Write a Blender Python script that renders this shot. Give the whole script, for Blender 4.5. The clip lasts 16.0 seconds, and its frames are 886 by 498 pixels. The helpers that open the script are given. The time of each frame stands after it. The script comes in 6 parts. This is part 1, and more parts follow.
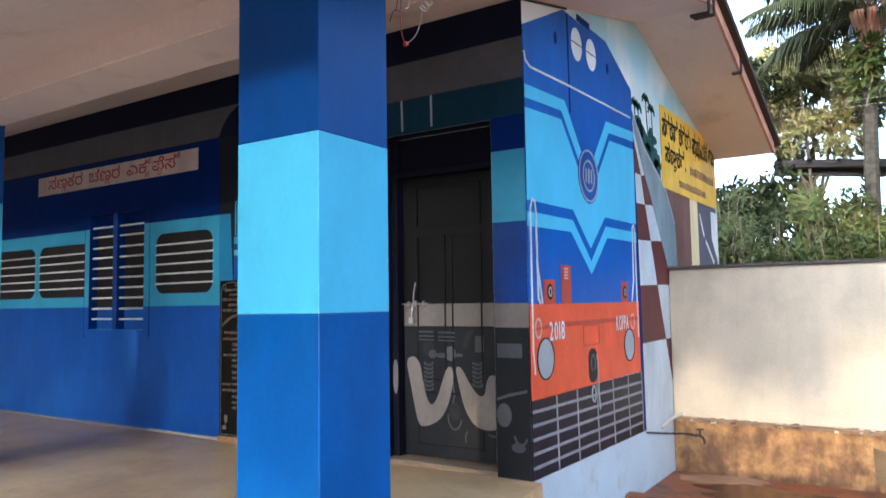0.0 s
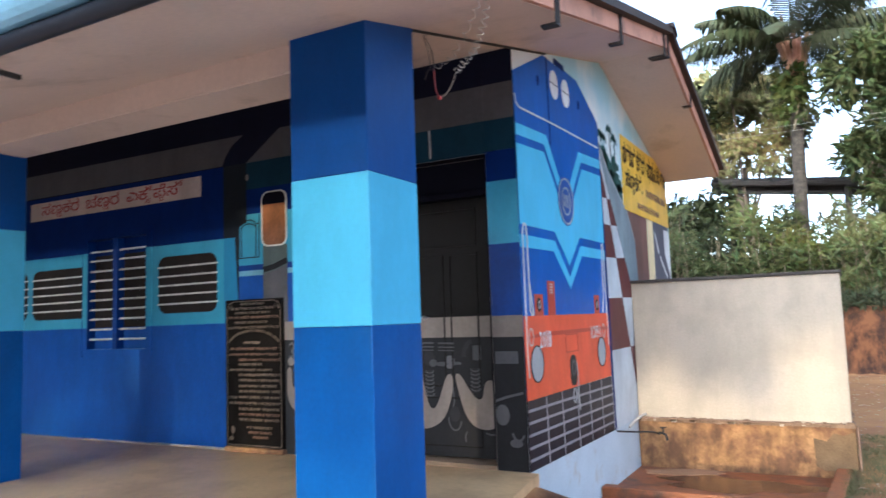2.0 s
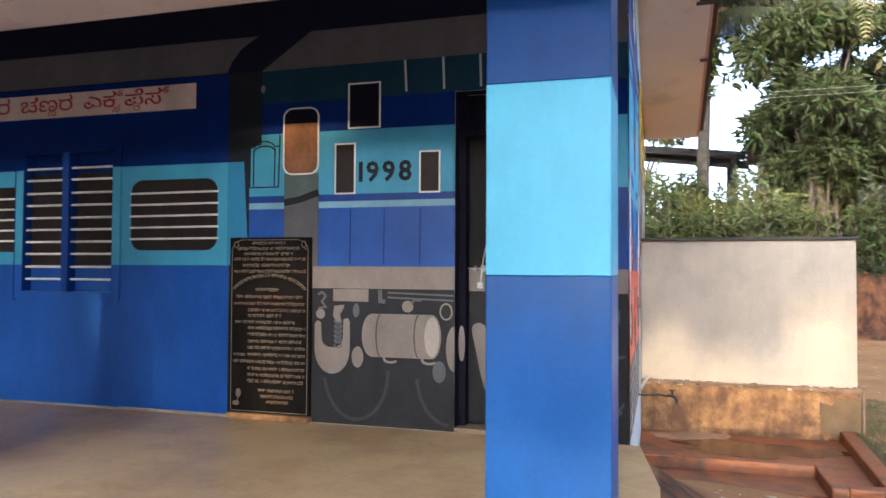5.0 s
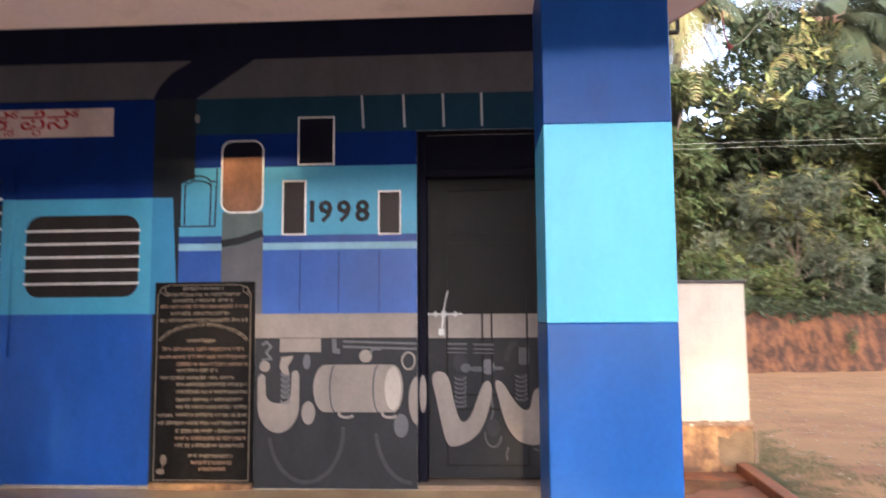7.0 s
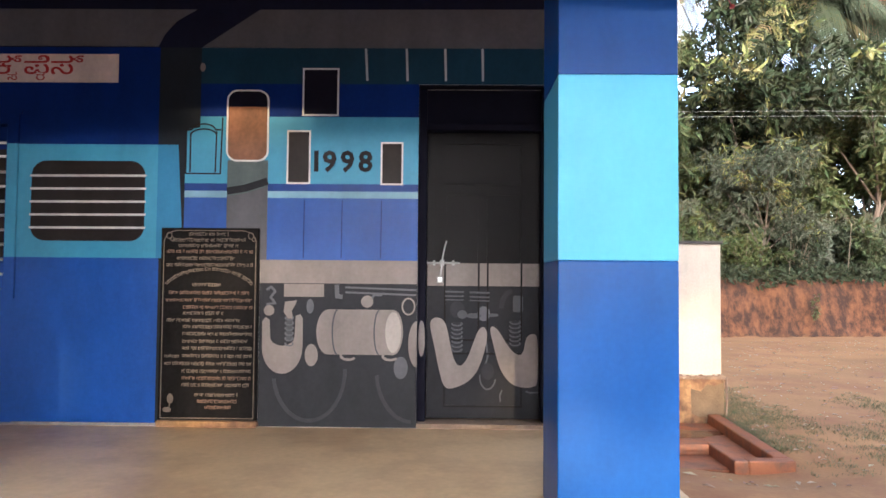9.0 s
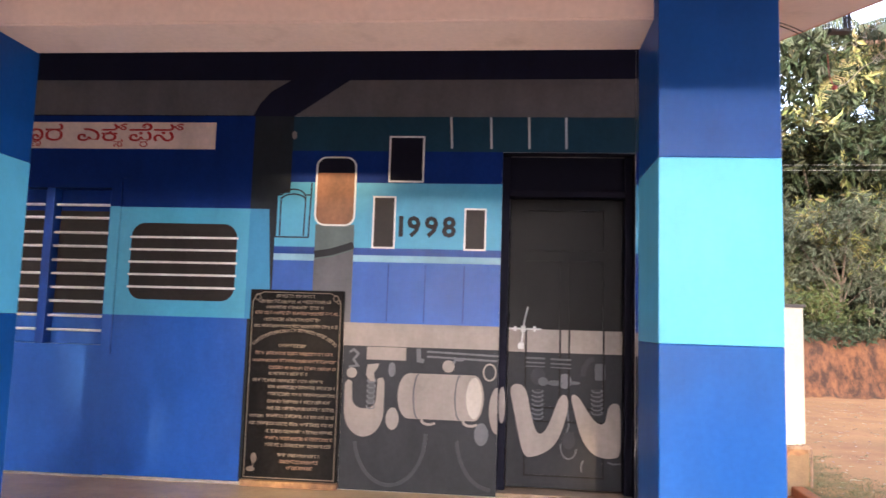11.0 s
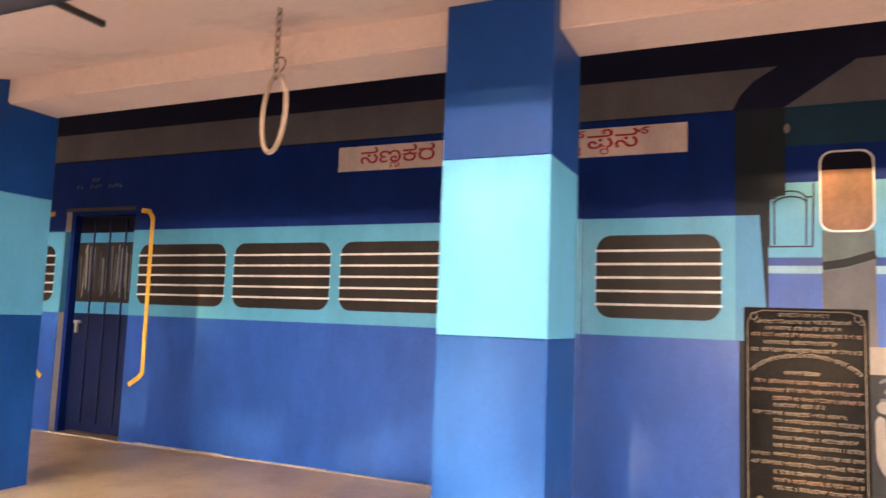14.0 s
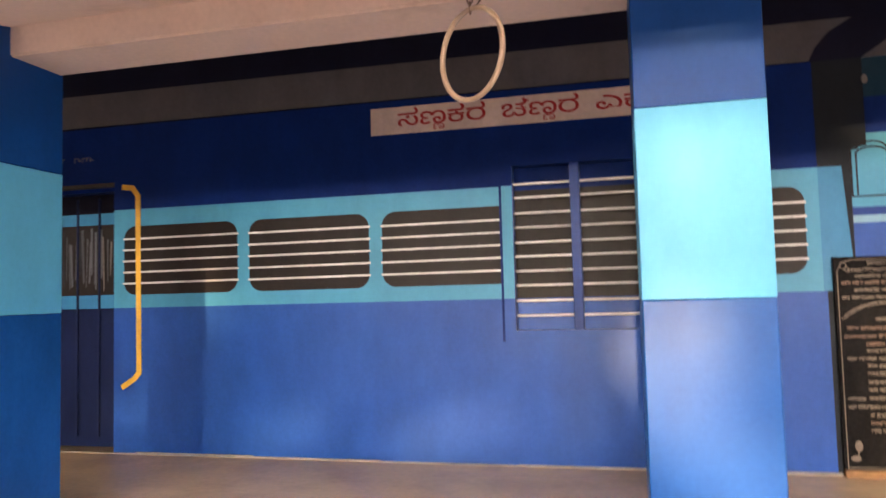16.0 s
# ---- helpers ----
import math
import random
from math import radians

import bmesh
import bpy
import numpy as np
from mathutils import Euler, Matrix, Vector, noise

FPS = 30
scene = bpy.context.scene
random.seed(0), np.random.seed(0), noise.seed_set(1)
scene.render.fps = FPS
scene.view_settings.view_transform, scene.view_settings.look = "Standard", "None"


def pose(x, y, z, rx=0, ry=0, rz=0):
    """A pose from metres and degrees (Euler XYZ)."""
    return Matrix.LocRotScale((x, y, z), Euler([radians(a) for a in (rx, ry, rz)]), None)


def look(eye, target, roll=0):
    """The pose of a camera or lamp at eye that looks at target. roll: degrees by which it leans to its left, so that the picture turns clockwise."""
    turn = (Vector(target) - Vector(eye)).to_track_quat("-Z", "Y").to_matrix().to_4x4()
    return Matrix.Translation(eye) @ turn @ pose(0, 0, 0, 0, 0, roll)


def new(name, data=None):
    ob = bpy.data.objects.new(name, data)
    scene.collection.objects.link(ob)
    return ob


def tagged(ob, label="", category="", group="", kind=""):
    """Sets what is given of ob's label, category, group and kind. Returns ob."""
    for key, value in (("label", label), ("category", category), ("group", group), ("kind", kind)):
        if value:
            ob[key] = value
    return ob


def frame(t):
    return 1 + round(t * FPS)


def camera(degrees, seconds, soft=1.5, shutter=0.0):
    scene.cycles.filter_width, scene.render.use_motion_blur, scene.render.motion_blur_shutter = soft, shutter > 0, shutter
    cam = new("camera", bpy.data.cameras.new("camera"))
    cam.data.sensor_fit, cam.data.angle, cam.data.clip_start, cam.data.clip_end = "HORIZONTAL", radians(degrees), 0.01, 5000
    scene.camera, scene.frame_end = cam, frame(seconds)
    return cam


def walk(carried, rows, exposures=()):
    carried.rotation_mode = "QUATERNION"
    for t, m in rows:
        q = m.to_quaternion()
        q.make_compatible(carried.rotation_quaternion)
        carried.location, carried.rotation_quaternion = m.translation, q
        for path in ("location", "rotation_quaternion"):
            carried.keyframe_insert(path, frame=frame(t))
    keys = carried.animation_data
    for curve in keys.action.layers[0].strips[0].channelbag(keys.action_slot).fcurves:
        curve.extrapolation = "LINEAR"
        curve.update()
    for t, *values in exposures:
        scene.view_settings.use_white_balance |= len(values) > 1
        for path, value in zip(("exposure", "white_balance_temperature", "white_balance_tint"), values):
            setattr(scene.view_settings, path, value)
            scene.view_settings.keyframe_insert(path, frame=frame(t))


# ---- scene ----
cam = camera(62.9, 16.0, 1.5, 0.6)
PATH = [
    (0, (0.158, 0.087, 1.134), (-0.931, 1.758, 1.281), -0.9),
    (0.5, (0.202, -0.089, 1.114), (-0.875, 1.594, 1.21), -1.1),
    (1, (0.244, -0.266, 1.131), (-0.72, 1.475, 1.333), -1.6),
    (1.5, (0.164, -0.442, 1.1), (-0.688, 1.36, 1.261), -3.7),
    (2, (0.104, -0.638, 1.118), (-0.847, 1.111, 1.308), -2.0),
    (2.5, (0.027, -0.693, 1.121), (-0.936, 1.053, 1.274), 1.2),
    (3, (-0.143, -0.616, 1.113), (-1.104, 1.13, 1.284), 2.1),
    (3.2, (-0.263, -0.582, 1.117), (-1.257, 1.142, 1.314), 1.2),
    (5.3, (-1.96, -0.532, 1.116), (-2.451, 1.406, 1.164), 0.3),
    (5.5, (-2.08, -0.567, 1.103), (-2.531, 1.38, 1.176), 0.5),
    (6, (-2.242, -0.536, 1.119), (-2.63, 1.419, 1.278), 1.8),
    (6.5, (-2.442, -0.46, 1.153), (-2.671, 1.513, 1.388), -0.2),
    (7, (-2.648, -0.473, 1.14), (-2.761, 1.516, 1.313), -0.4),
    (7.5, (-2.79, -0.511, 1.106), (-2.727, 1.485, 1.206), 1.5),
    (8, (-2.83, -0.592, 1.049), (-2.823, 1.403, 1.187), 1.7),
    (8.2, (-2.826, -0.628, 1.012), (-2.833, 1.367, 1.145), 1.0),
    (10.3, (-2.894, -0.699, 1.04), (-3.012, 1.297, 1.054), 1.6),
    (10.5, (-2.91, -0.716, 1.103), (-3.079, 1.274, 1.199), 2.3),
    (11, (-3.013, -0.717, 1.155), (-3.203, 1.264, 1.356), 1.7),
    (11.5, (-3.142, -0.699, 1.12), (-3.417, 1.276, 1.275), 0.9),
    (12, (-3.301, -0.642, 1.138), (-3.714, 1.305, 1.325), 2.5),
    (12.5, (-3.618, -0.52, 1.13), (-4.402, 1.313, 1.292), 2.6),
    (13, (-3.922, -0.53, 1.131), (-4.722, 1.297, 1.287), 1.3),
    (13.5, (-4.289, -0.597, 1.185), (-5.146, 1.197, 1.397), 0.8),
    (14, (-4.69, -0.618, 1.2), (-5.513, 1.194, 1.395), 2.1),
    (14.5, (-5.066, -0.67, 1.14), (-5.904, 1.142, 1.26), 2.3),
    (15, (-5.424, -0.693, 1.145), (-6.192, 1.144, 1.334), 3.0),
    (15.5, (-5.763, -0.673, 1.175), (-6.407, 1.21, 1.37), 2.5),
    (16, (-6.12, -0.718, 1.177), (-6.596, 1.221, 1.304), -1.5),
]
EXPOSURES = [(0.0, 0.04, 5350, 2), (1.0, -0.05, 5380, 3), (3.2, -0.08, 5350, 6), (5.5, 0.02, 5800, 8), (6.5, 0.24, 5750, 12), (8.0, 0.43, 5950, 16), (8.2, 0.42, 5900, 15),
             (10.3, 0.02, 5500, 9), (10.5, 0.19, 5500, 11), (11.0, 0.65, 5950, 16), (12.0, 0.92, 6450, 16), (12.5, 1.09, 7050, 16), (13.0, 1.04, 7150, 17), (13.5, 1.01, 7350, 18), (14.2, 1.01, 7300, 20),
             (15.0, 0.86, 6900, 17), (16.0, 0.71, 6600, 15)]
walk(cam, [(t, look(eye, target, roll)) for t, eye, target, roll in PATH], EXPOSURES)

# ---- light: a low, late sun straight onto the front, and the open sky ----
SUN_ELEV = 1.6
world = bpy.data.worlds.new("sky")
scene.world = world
world.use_nodes = True
wn = world.node_tree.nodes
sky = wn.new("ShaderNodeTexSky")
sky.sky_type, sky.sun_disc = "NISHITA", False
sky.sun_elevation, sky.sun_rotation = radians(14), radians(180)
sky.air_density, sky.dust_density, sky.ozone_density = 0.5, 4.0, 0.3
wn["Background"].inputs["Strength"].default_value = 1.25
haze = wn.new("ShaderNodeHueSaturation")
haze.inputs["Saturation"].default_value = 0.6
world.node_tree.links.new(sky.outputs["Color"], haze.inputs["Color"])
world.node_tree.links.new(haze.outputs["Color"], wn["Background"].inputs["Color"])
sun = new("sun", bpy.data.lights.new("sun", "SUN"))
sun.data.energy, sun.data.angle, sun.data.color = 3.6, radians(1.0), (1.0, 0.72, 0.40)
sun.matrix_world = look((0, -30, 30 * math.tan(radians(SUN_ELEV))), (0, 0, 0))


# ---- materials ----
def material(name, base, rough=0.6, metal=0.0, vary=0.12, size=1.5, grain=60.0, bump=0.15, stain=None, stain_at=0.62, random_hue=0.0):
    """Base colour broken up by a broad and a fine noise, an optional stain colour, and fine relief."""
    m = bpy.data.materials.new(name)
    m.use_nodes = True
    n, l = m.node_tree.nodes, m.node_tree.links
    bsdf = n["Principled BSDF"]
    co = n.new("ShaderNodeTexCoord")
    broad, fine = n.new("ShaderNodeTexNoise"), n.new("ShaderNodeTexNoise")
    broad.inputs["Scale"].default_value, broad.inputs["Detail"].default_value = size, 5
    fine.inputs["Scale"].default_value, fine.inputs["Detail"].default_value = grain, 3
    for tex in (broad, fine):
        l.new(co.outputs["Object"], tex.inputs["Vector"])
    mix = n.new("ShaderNodeMix")
    mix.data_type = "RGBA"
    mix.inputs["A"].default_value = (*[c * (1 - vary) for c in base], 1)
    mix.inputs["B"].default_value = (*[min(1, c * (1 + vary) + 0.15 * vary * sum(base) / 3) for c in base], 1)
    add = n.new("ShaderNodeMath")
    add.operation = "MULTIPLY_ADD"
    add.inputs[1].default_value = 0.35
    l.new(fine.outputs["Fac"], add.inputs[0])
    half = n.new("ShaderNodeMath")
    half.operation = "MULTIPLY"
    half.inputs[1].default_value = 0.65
    l.new(broad.outputs["Fac"], half.inputs[0])
    l.new(half.outputs[0], add.inputs[2])
    spread = n.new("ShaderNodeMapRange")
    spread.inputs["From Min"].default_value, spread.inputs["From Max"].default_value = 0.3, 0.7
    l.new(add.outputs[0], spread.inputs["Value"])
    l.new(spread.outputs["Result"], mix.inputs["Factor"])
    colour = mix.outputs["Result"]
    if stain:
        dirt = n.new("ShaderNodeTexNoise")
        dirt.inputs["Scale"].default_value, dirt.inputs["Detail"].default_value, dirt.inputs["Roughness"].default_value = size * 1.7, 8, 0.65
        l.new(co.outputs["Object"], dirt.inputs["Vector"])
        edge = n.new("ShaderNodeMapRange")
        edge.inputs["From Min"].default_value, edge.inputs["From Max"].default_value = stain_at - 0.1, stain_at + 0.12
        l.new(dirt.outputs["Fac"], edge.inputs["Value"])
        over = n.new("ShaderNodeMix")
        over.data_type = "RGBA"
        over.inputs["B"].default_value = (*stain, 1)
        l.new(edge.outputs["Result"], over.inputs["Factor"])
        l.new(colour, over.inputs["A"])
        colour = over.outputs["Result"]
    if random_hue:
        geo, hsv = n.new("ShaderNodeNewGeometry"), n.new("ShaderNodeHueSaturation")
        for socket, lo, hi in (("Hue", 0.5 - 0.04 * random_hue, 0.5 + 0.03 * random_hue), ("Value", 1 - 0.5 * random_hue, 1 + 0.6 * random_hue)):
            r = n.new("ShaderNodeMapRange")
            r.inputs["To Min"].default_value, r.inputs["To Max"].default_value = lo, hi
            l.new(geo.outputs["Random Per Island"], r.inputs["Value"])
            l.new(r.outputs["Result"], hsv.inputs[socket])
        l.new(colour, hsv.inputs["Color"])
        colour = hsv.outputs["Color"]
    l.new(colour, bsdf.inputs["Base Color"])
    wear = n.new("ShaderNodeMapRange")
    wear.inputs["To Min"].default_value, wear.inputs["To Max"].default_value = max(0.05, rough - 0.08), min(1, rough + 0.1)
    l.new(broad.outputs["Fac"], wear.inputs["Value"])
    l.new(wear.outputs["Result"], bsdf.inputs["Roughness"])
    bsdf.inputs["Metallic"].default_value = metal
    if bump:
        b = n.new("ShaderNodeBump")
        b.inputs["Strength"].default_value, b.inputs["Distance"].default_value = bump, 0.01
        l.new(add.outputs[0], b.inputs["Height"])
        l.new(b.outputs["Normal"], bsdf.inputs["Normal"])
    return m


def enamel(name, base, rough=0.40, vary=0.16):
    """Brushed oil paint on plaster: a soft sheen and a slightly wavy surface."""
    m = material(name, base, rough, 0, vary, 1.3, 38, 0.14)
    n, l = m.node_tree.nodes, m.node_tree.links
    bsdf = n["Principled BSDF"]
    bsdf.inputs["Specular IOR Level"].default_value = 0.20 if max(base) > 0.06 else 0.12
    # upright brush marks: thin and thick coats of the same paint
    geo, stretch, brush = n.new("ShaderNodeNewGeometry"), n.new("ShaderNodeMapping"), n.new("ShaderNodeTexNoise")
    stretch.inputs["Scale"].default_value = (5, 5, 2.2)
    brush.inputs["Scale"].default_value, brush.inputs["Detail"].default_value, brush.inputs["Roughness"].default_value = 1.0, 6, 0.6
    l.new(geo.outputs["Position"], stretch.inputs["Vector"])
    l.new(stretch.outputs["Vector"], brush.inputs["Vector"])
    coat, hsv = n.new("ShaderNodeMapRange"), n.new("ShaderNodeHueSaturation")
    coat.inputs["From Min"].default_value, coat.inputs["From Max"].default_value = 0.3, 0.72
    coat.inputs["To Min"].default_value, coat.inputs["To Max"].default_value = 1 - 0.9 * vary, 1 + 1.1 * vary
    l.new(brush.outputs["Fac"], coat.inputs["Value"])
    old = bsdf.inputs["Base Color"].links[0].from_socket
    l.new(old, hsv.inputs["Color"])
    l.new(coat.outputs["Result"], hsv.inputs["Value"])
    l.new(hsv.outputs["Color"], bsdf.inputs["Base Color"])
    wavy = n.new("ShaderNodeBump")
    wavy.inputs["Strength"].default_value, wavy.inputs["Distance"].default_value = 0.10, 0.03
    l.new(brush.outputs["Fac"], wavy.inputs["Height"])
    l.new(bsdf.inputs["Normal"].links[0].from_socket, wavy.inputs["Normal"])
    l.new(wavy.outputs["Normal"], bsdf.inputs["Normal"])
    return m


BLUE = enamel("blue_enamel", (0.011, 0.066, 0.30), 0.36, 0.15)
PILLAR_TOP = enamel("pillar_deep_blue_enamel", (0.004, 0.060, 0.265), 0.36, 0.12)
PILLAR_BLUE = enamel("pillar_blue_enamel", (0.005, 0.077, 0.30), 0.36, 0.15)
DEEP = enamel("deep_blue_enamel", (0.003, 0.034, 0.20), 0.36, 0.20)
DOOR_NAVY = enamel("dull_navy_enamel", (0.004, 0.010, 0.045))
NAVY = enamel("navy_enamel", (0.002, 0.017, 0.120), 0.5)
NAVY.node_tree.nodes["Principled BSDF"].inputs["Specular IOR Level"].default_value = 0.08
LOCO = enamel("engine_blue_enamel", (0.006, 0.090, 0.40), 0.4)
CYAN = enamel("cyan_enamel", (0.056, 0.268, 0.43), 0.38, 0.09)
CYAN_SIDE = enamel("mid_cyan_enamel", (0.030, 0.19, 0.37), 0.38, 0.09)
AQUA = enamel("bright_cyan_enamel", (0.105, 0.46, 0.72), 0.38, 0.07)
TEAL = enamel("dark_teal_enamel", (0.008, 0.034, 0.060))
BLACK = enamel("black_enamel", (0.008, 0.008, 0.015), 0.65)
BLACK.node_tree.nodes["Principled BSDF"].inputs["Specular IOR Level"].default_value = 0.04
NAVY_DARK = enamel("dark_navy_enamel", (0.006, 0.0075, 0.022), 0.6)
CHARCOAL = enamel("charcoal_enamel", (0.022, 0.023, 0.027), 0.5)
SOOT = enamel("soot_grey_enamel", (0.015, 0.0155, 0.019), 0.5)
ASH = enamel("ash_grey_enamel", (0.080, 0.080, 0.090), 0.45)
RECESS = enamel("grey_green_enamel", (0.075, 0.10, 0.10), 0.45)
GAP = enamel("slate_gap_enamel", (0.012, 0.016, 0.022), 0.5)
PALE_STRIPE = enamel("pale_blue_stripe_enamel", (0.17, 0.33, 0.45), 0.45)
TANK_END = enamel("light_beige_enamel", (0.32, 0.285, 0.255), 0.45)
THRESHOLD = material("worn_brown_cement", (0.24, 0.165, 0.11), 0.8, 0, 0.3, 4, 50, 0.5)
MORTAR = material("grey_mortar", (0.30, 0.255, 0.215), 0.9, 0, 0.4, 6, 60, 0.6)
BEIGE = enamel("beige_enamel", (0.19, 0.164, 0.15), 0.45)
SMOKE = enamel("smoke_grey_enamel", (0.085, 0.088, 0.098), 0.45)
RIM = enamel("faint_grey_enamel", (0.039, 0.041, 0.047), 0.5)
WHEEL = enamel("dim_grey_enamel", (0.055, 0.058, 0.066), 0.45)
PALE = enamel("pale_line_enamel", (0.60, 0.59, 0.57), 0.45)
WINDOW_PAINT = enamel("window_dark_enamel", (0.018, 0.0135, 0.0125), 0.4, 0.2)
AMBER = enamel("amber_pane_enamel", (0.185, 0.08, 0.038), 0.4, 0.35)
ORANGE = enamel("signal_orange_enamel", (0.68, 0.085, 0.03), 0.4)
ORANGE_DARK = enamel("dull_orange_enamel", (0.42, 0.05, 0.022), 0.4)
LAMP_GREY = enamel("lamp_grey_enamel", (0.34, 0.36, 0.38), 0.45)
GRILLE = enamel("grille_black_enamel", (0.014, 0.014, 0.022), 0.42)
GRILLE_LINE = enamel("grille_line_enamel", (0.25, 0.25, 0.275), 0.45)
CHECK_WHITE = enamel("greyed_white_enamel", (0.50, 0.54, 0.58), 0.5)
MAROON = enamel("maroon_enamel", (0.105, 0.026, 0.026), 0.45)
WHITE = enamel("white_enamel", (0.70, 0.71, 0.72), 0.45)
WASH = material("pale_blue_whitewash", (0.48, 0.54, 0.60), 0.8, 0, 0.12, 2.0, 40, 0.3, (0.42, 0.36, 0.30), 0.66)
GREY_BLUE = enamel("grey_blue_enamel", (0.21, 0.26, 0.29), 0.5, 0.25)
SLATE = enamel("slate_enamel", (0.10, 0.10, 0.13), 0.5, 0.25)
BROWN = enamel("brown_enamel", (0.17, 0.085, 0.07), 0.5, 0.25)
FOREST = enamel("forest_green_enamel", (0.022, 0.085, 0.078), 0.5, 0.35)
YELLOW = enamel("sign_yellow_enamel", (0.80, 0.50, 0.06), 0.45)
CREAM = enamel("cream_enamel", (0.72, 0.60, 0.36), 0.45)
RAIL_YELLOW = enamel("rail_yellow_enamel", (0.72, 0.40, 0.05), 0.4)
BOARD = enamel("pinkish_white_enamel", (0.52, 0.43, 0.395), 0.5)
RED = enamel("red_letter_enamel", (0.30, 0.018, 0.02), 0.45)
INK = enamel("letter_black_enamel", (0.012, 0.012, 0.014), 0.45)
PLASTER = material("plain_plaster", (0.55, 0.50, 0.44), 0.85, 0, 0.12, 2.0, 50, 0.3)
SOFFIT = material("pinkish_limewash", (0.735, 0.585, 0.505), 0.82, 0, 0.10, 0.9, 35, 0.25, (0.50, 0.38, 0.31), 0.66)
FASCIA = material("salmon_plaster", (0.55, 0.28, 0.19), 0.8, 0, 0.2, 2.2, 40, 0.3, (0.22, 0.13, 0.10), 0.62)
SHEET = material("rusty_brown_sheet", (0.045, 0.030, 0.026), 0.7, 0.2, 0.3, 3, 40, 0.3)
FLOOR = material("polished_cement", (0.62, 0.43, 0.225), 0.36, 0, 0.18, 0.9, 25, 0.12, (0.42, 0.26, 0.13), 0.55)
KERB = material("whitewashed_kerb", (0.56, 0.52, 0.47), 0.8, 0, 0.12, 3, 40, 0.3, (0.45, 0.36, 0.27), 0.66)
TANK_WALL = material("stained_whitewash", (0.485, 0.42, 0.335), 0.85, 0, 0.14, 1.3, 50, 0.35, (0.40, 0.345, 0.28), 0.57)

def streaked(m, amount, scale=(14, 14, 0.9)):
    """Rain streaks running down a plastered face."""
    n, l = m.node_tree.nodes, m.node_tree.links
    bsdf = n["Principled BSDF"]
    geo, stretch, run = n.new("ShaderNodeNewGeometry"), n.new("ShaderNodeMapping"), n.new("ShaderNodeTexNoise")
    stretch.inputs["Scale"].default_value = scale
    run.inputs["Scale"].default_value, run.inputs["Detail"].default_value, run.inputs["Roughness"].default_value = 1.0, 6, 0.65
    l.new(geo.outputs["Position"], stretch.inputs["Vector"])
    l.new(stretch.outputs["Vector"], run.inputs["Vector"])
    fade, hsv = n.new("ShaderNodeMapRange"), n.new("ShaderNodeHueSaturation")
    fade.inputs["From Min"].default_value, fade.inputs["From Max"].default_value = 0.40, 0.66
    fade.inputs["To Min"].default_value, fade.inputs["To Max"].default_value = 1.0, 1 - amount
    l.new(run.outputs["Fac"], fade.inputs["Value"])
    l.new(bsdf.inputs["Base Color"].links[0].from_socket, hsv.inputs["Color"])
    l.new(fade.outputs["Result"], hsv.inputs["Value"])
    l.new(hsv.outputs["Color"], bsdf.inputs["Base Color"])


streaked(TANK_WALL, 0.07, (6, 6, 0.7))
OCHRE = material("weathered_ochre_plaster", (0.40, 0.215, 0.085), 0.85, 0, 0.45, 2.4, 40, 0.8, (0.17, 0.085, 0.045), 0.47)
streaked(OCHRE, 0.45, (7, 7, 2.5))
RUSTY_PIPE = material("stained_brown_pipe", (0.20, 0.125, 0.085), 0.75, 0, 0.5, 8, 60, 0.5)
PATCH = material("bare_grey_cement", (0.17, 0.108, 0.055), 0.9, 0, 0.4, 4, 60, 0.6)
CRUST = material("broken_brown_plaster", (0.20, 0.13, 0.085), 0.9, 0, 0.5, 9, 70, 0.8)
WET = material("wet_film", (0.085, 0.036, 0.020), 0.10, 0, 0.2, 3, 30, 0.05)
SILT = material("pale_mud", (0.36, 0.20, 0.11), 0.8, 0, 0.3, 5, 60, 0.5)
MOSS_CAP = material("mouldy_coping", (0.06, 0.05, 0.045), 0.9, 0, 0.4, 5, 60, 0.6)
RED_CEMENT = material("wet_red_cement", (0.26, 0.083, 0.028), 0.55, 0, 0.25, 3, 40, 0.4, (0.10, 0.048, 0.032), 0.56)
STEEL = material("dulled_steel", (0.42, 0.42, 0.42), 0.45, 1.0, 0.1, 20, 200, 0.05)
IRON = material("rusty_iron", (0.05, 0.045, 0.045), 0.6, 0.6, 0.3, 20, 120, 0.2)
RUST = material("rusted_chain", (0.17, 0.105, 0.075), 0.7, 0.3, 0.3, 20, 120, 0.2)
GUTTER = material("light_blue_gutter", (0.24, 0.46, 0.66), 0.5, 0, 0.15, 3, 40, 0.1)
BLACK_PIPE = material("black_pipe", (0.010, 0.012, 0.022), 0.45, 0, 0.2, 6, 60, 0.1)
PIPE = material("grey_pipe", (0.45, 0.42, 0.38), 0.5, 0, 0.2, 8, 60, 0.15)
GRANITE = enamel("black_granite", (0.006, 0.005, 0.005), 0.5, 0.5)
GRANITE.node_tree.nodes["Principled BSDF"].inputs["Specular IOR Level"].default_value = 0.05
DOOR = enamel("worn_black_door_enamel", (0.0072, 0.0064, 0.007), 0.5, 0.22)
RUSTY_GILT = material("reddened_gilt_letters", (0.13, 0.07, 0.042), 0.6, 0, 0.35, 9, 90, 0.1)
ENGRAVED = material("dull_gilt_letters", (0.115, 0.085, 0.060), 0.6, 0, 0.35, 9, 90, 0.1)
PLASTIC = material("cream_plastic", (0.36, 0.255, 0.18), 0.4, 0, 0.1, 10, 80, 0.03)
RED_WIRE = material("red_wire", (0.32, 0.04, 0.04), 0.4, 0, 0.1, 20, 90, 0.02)
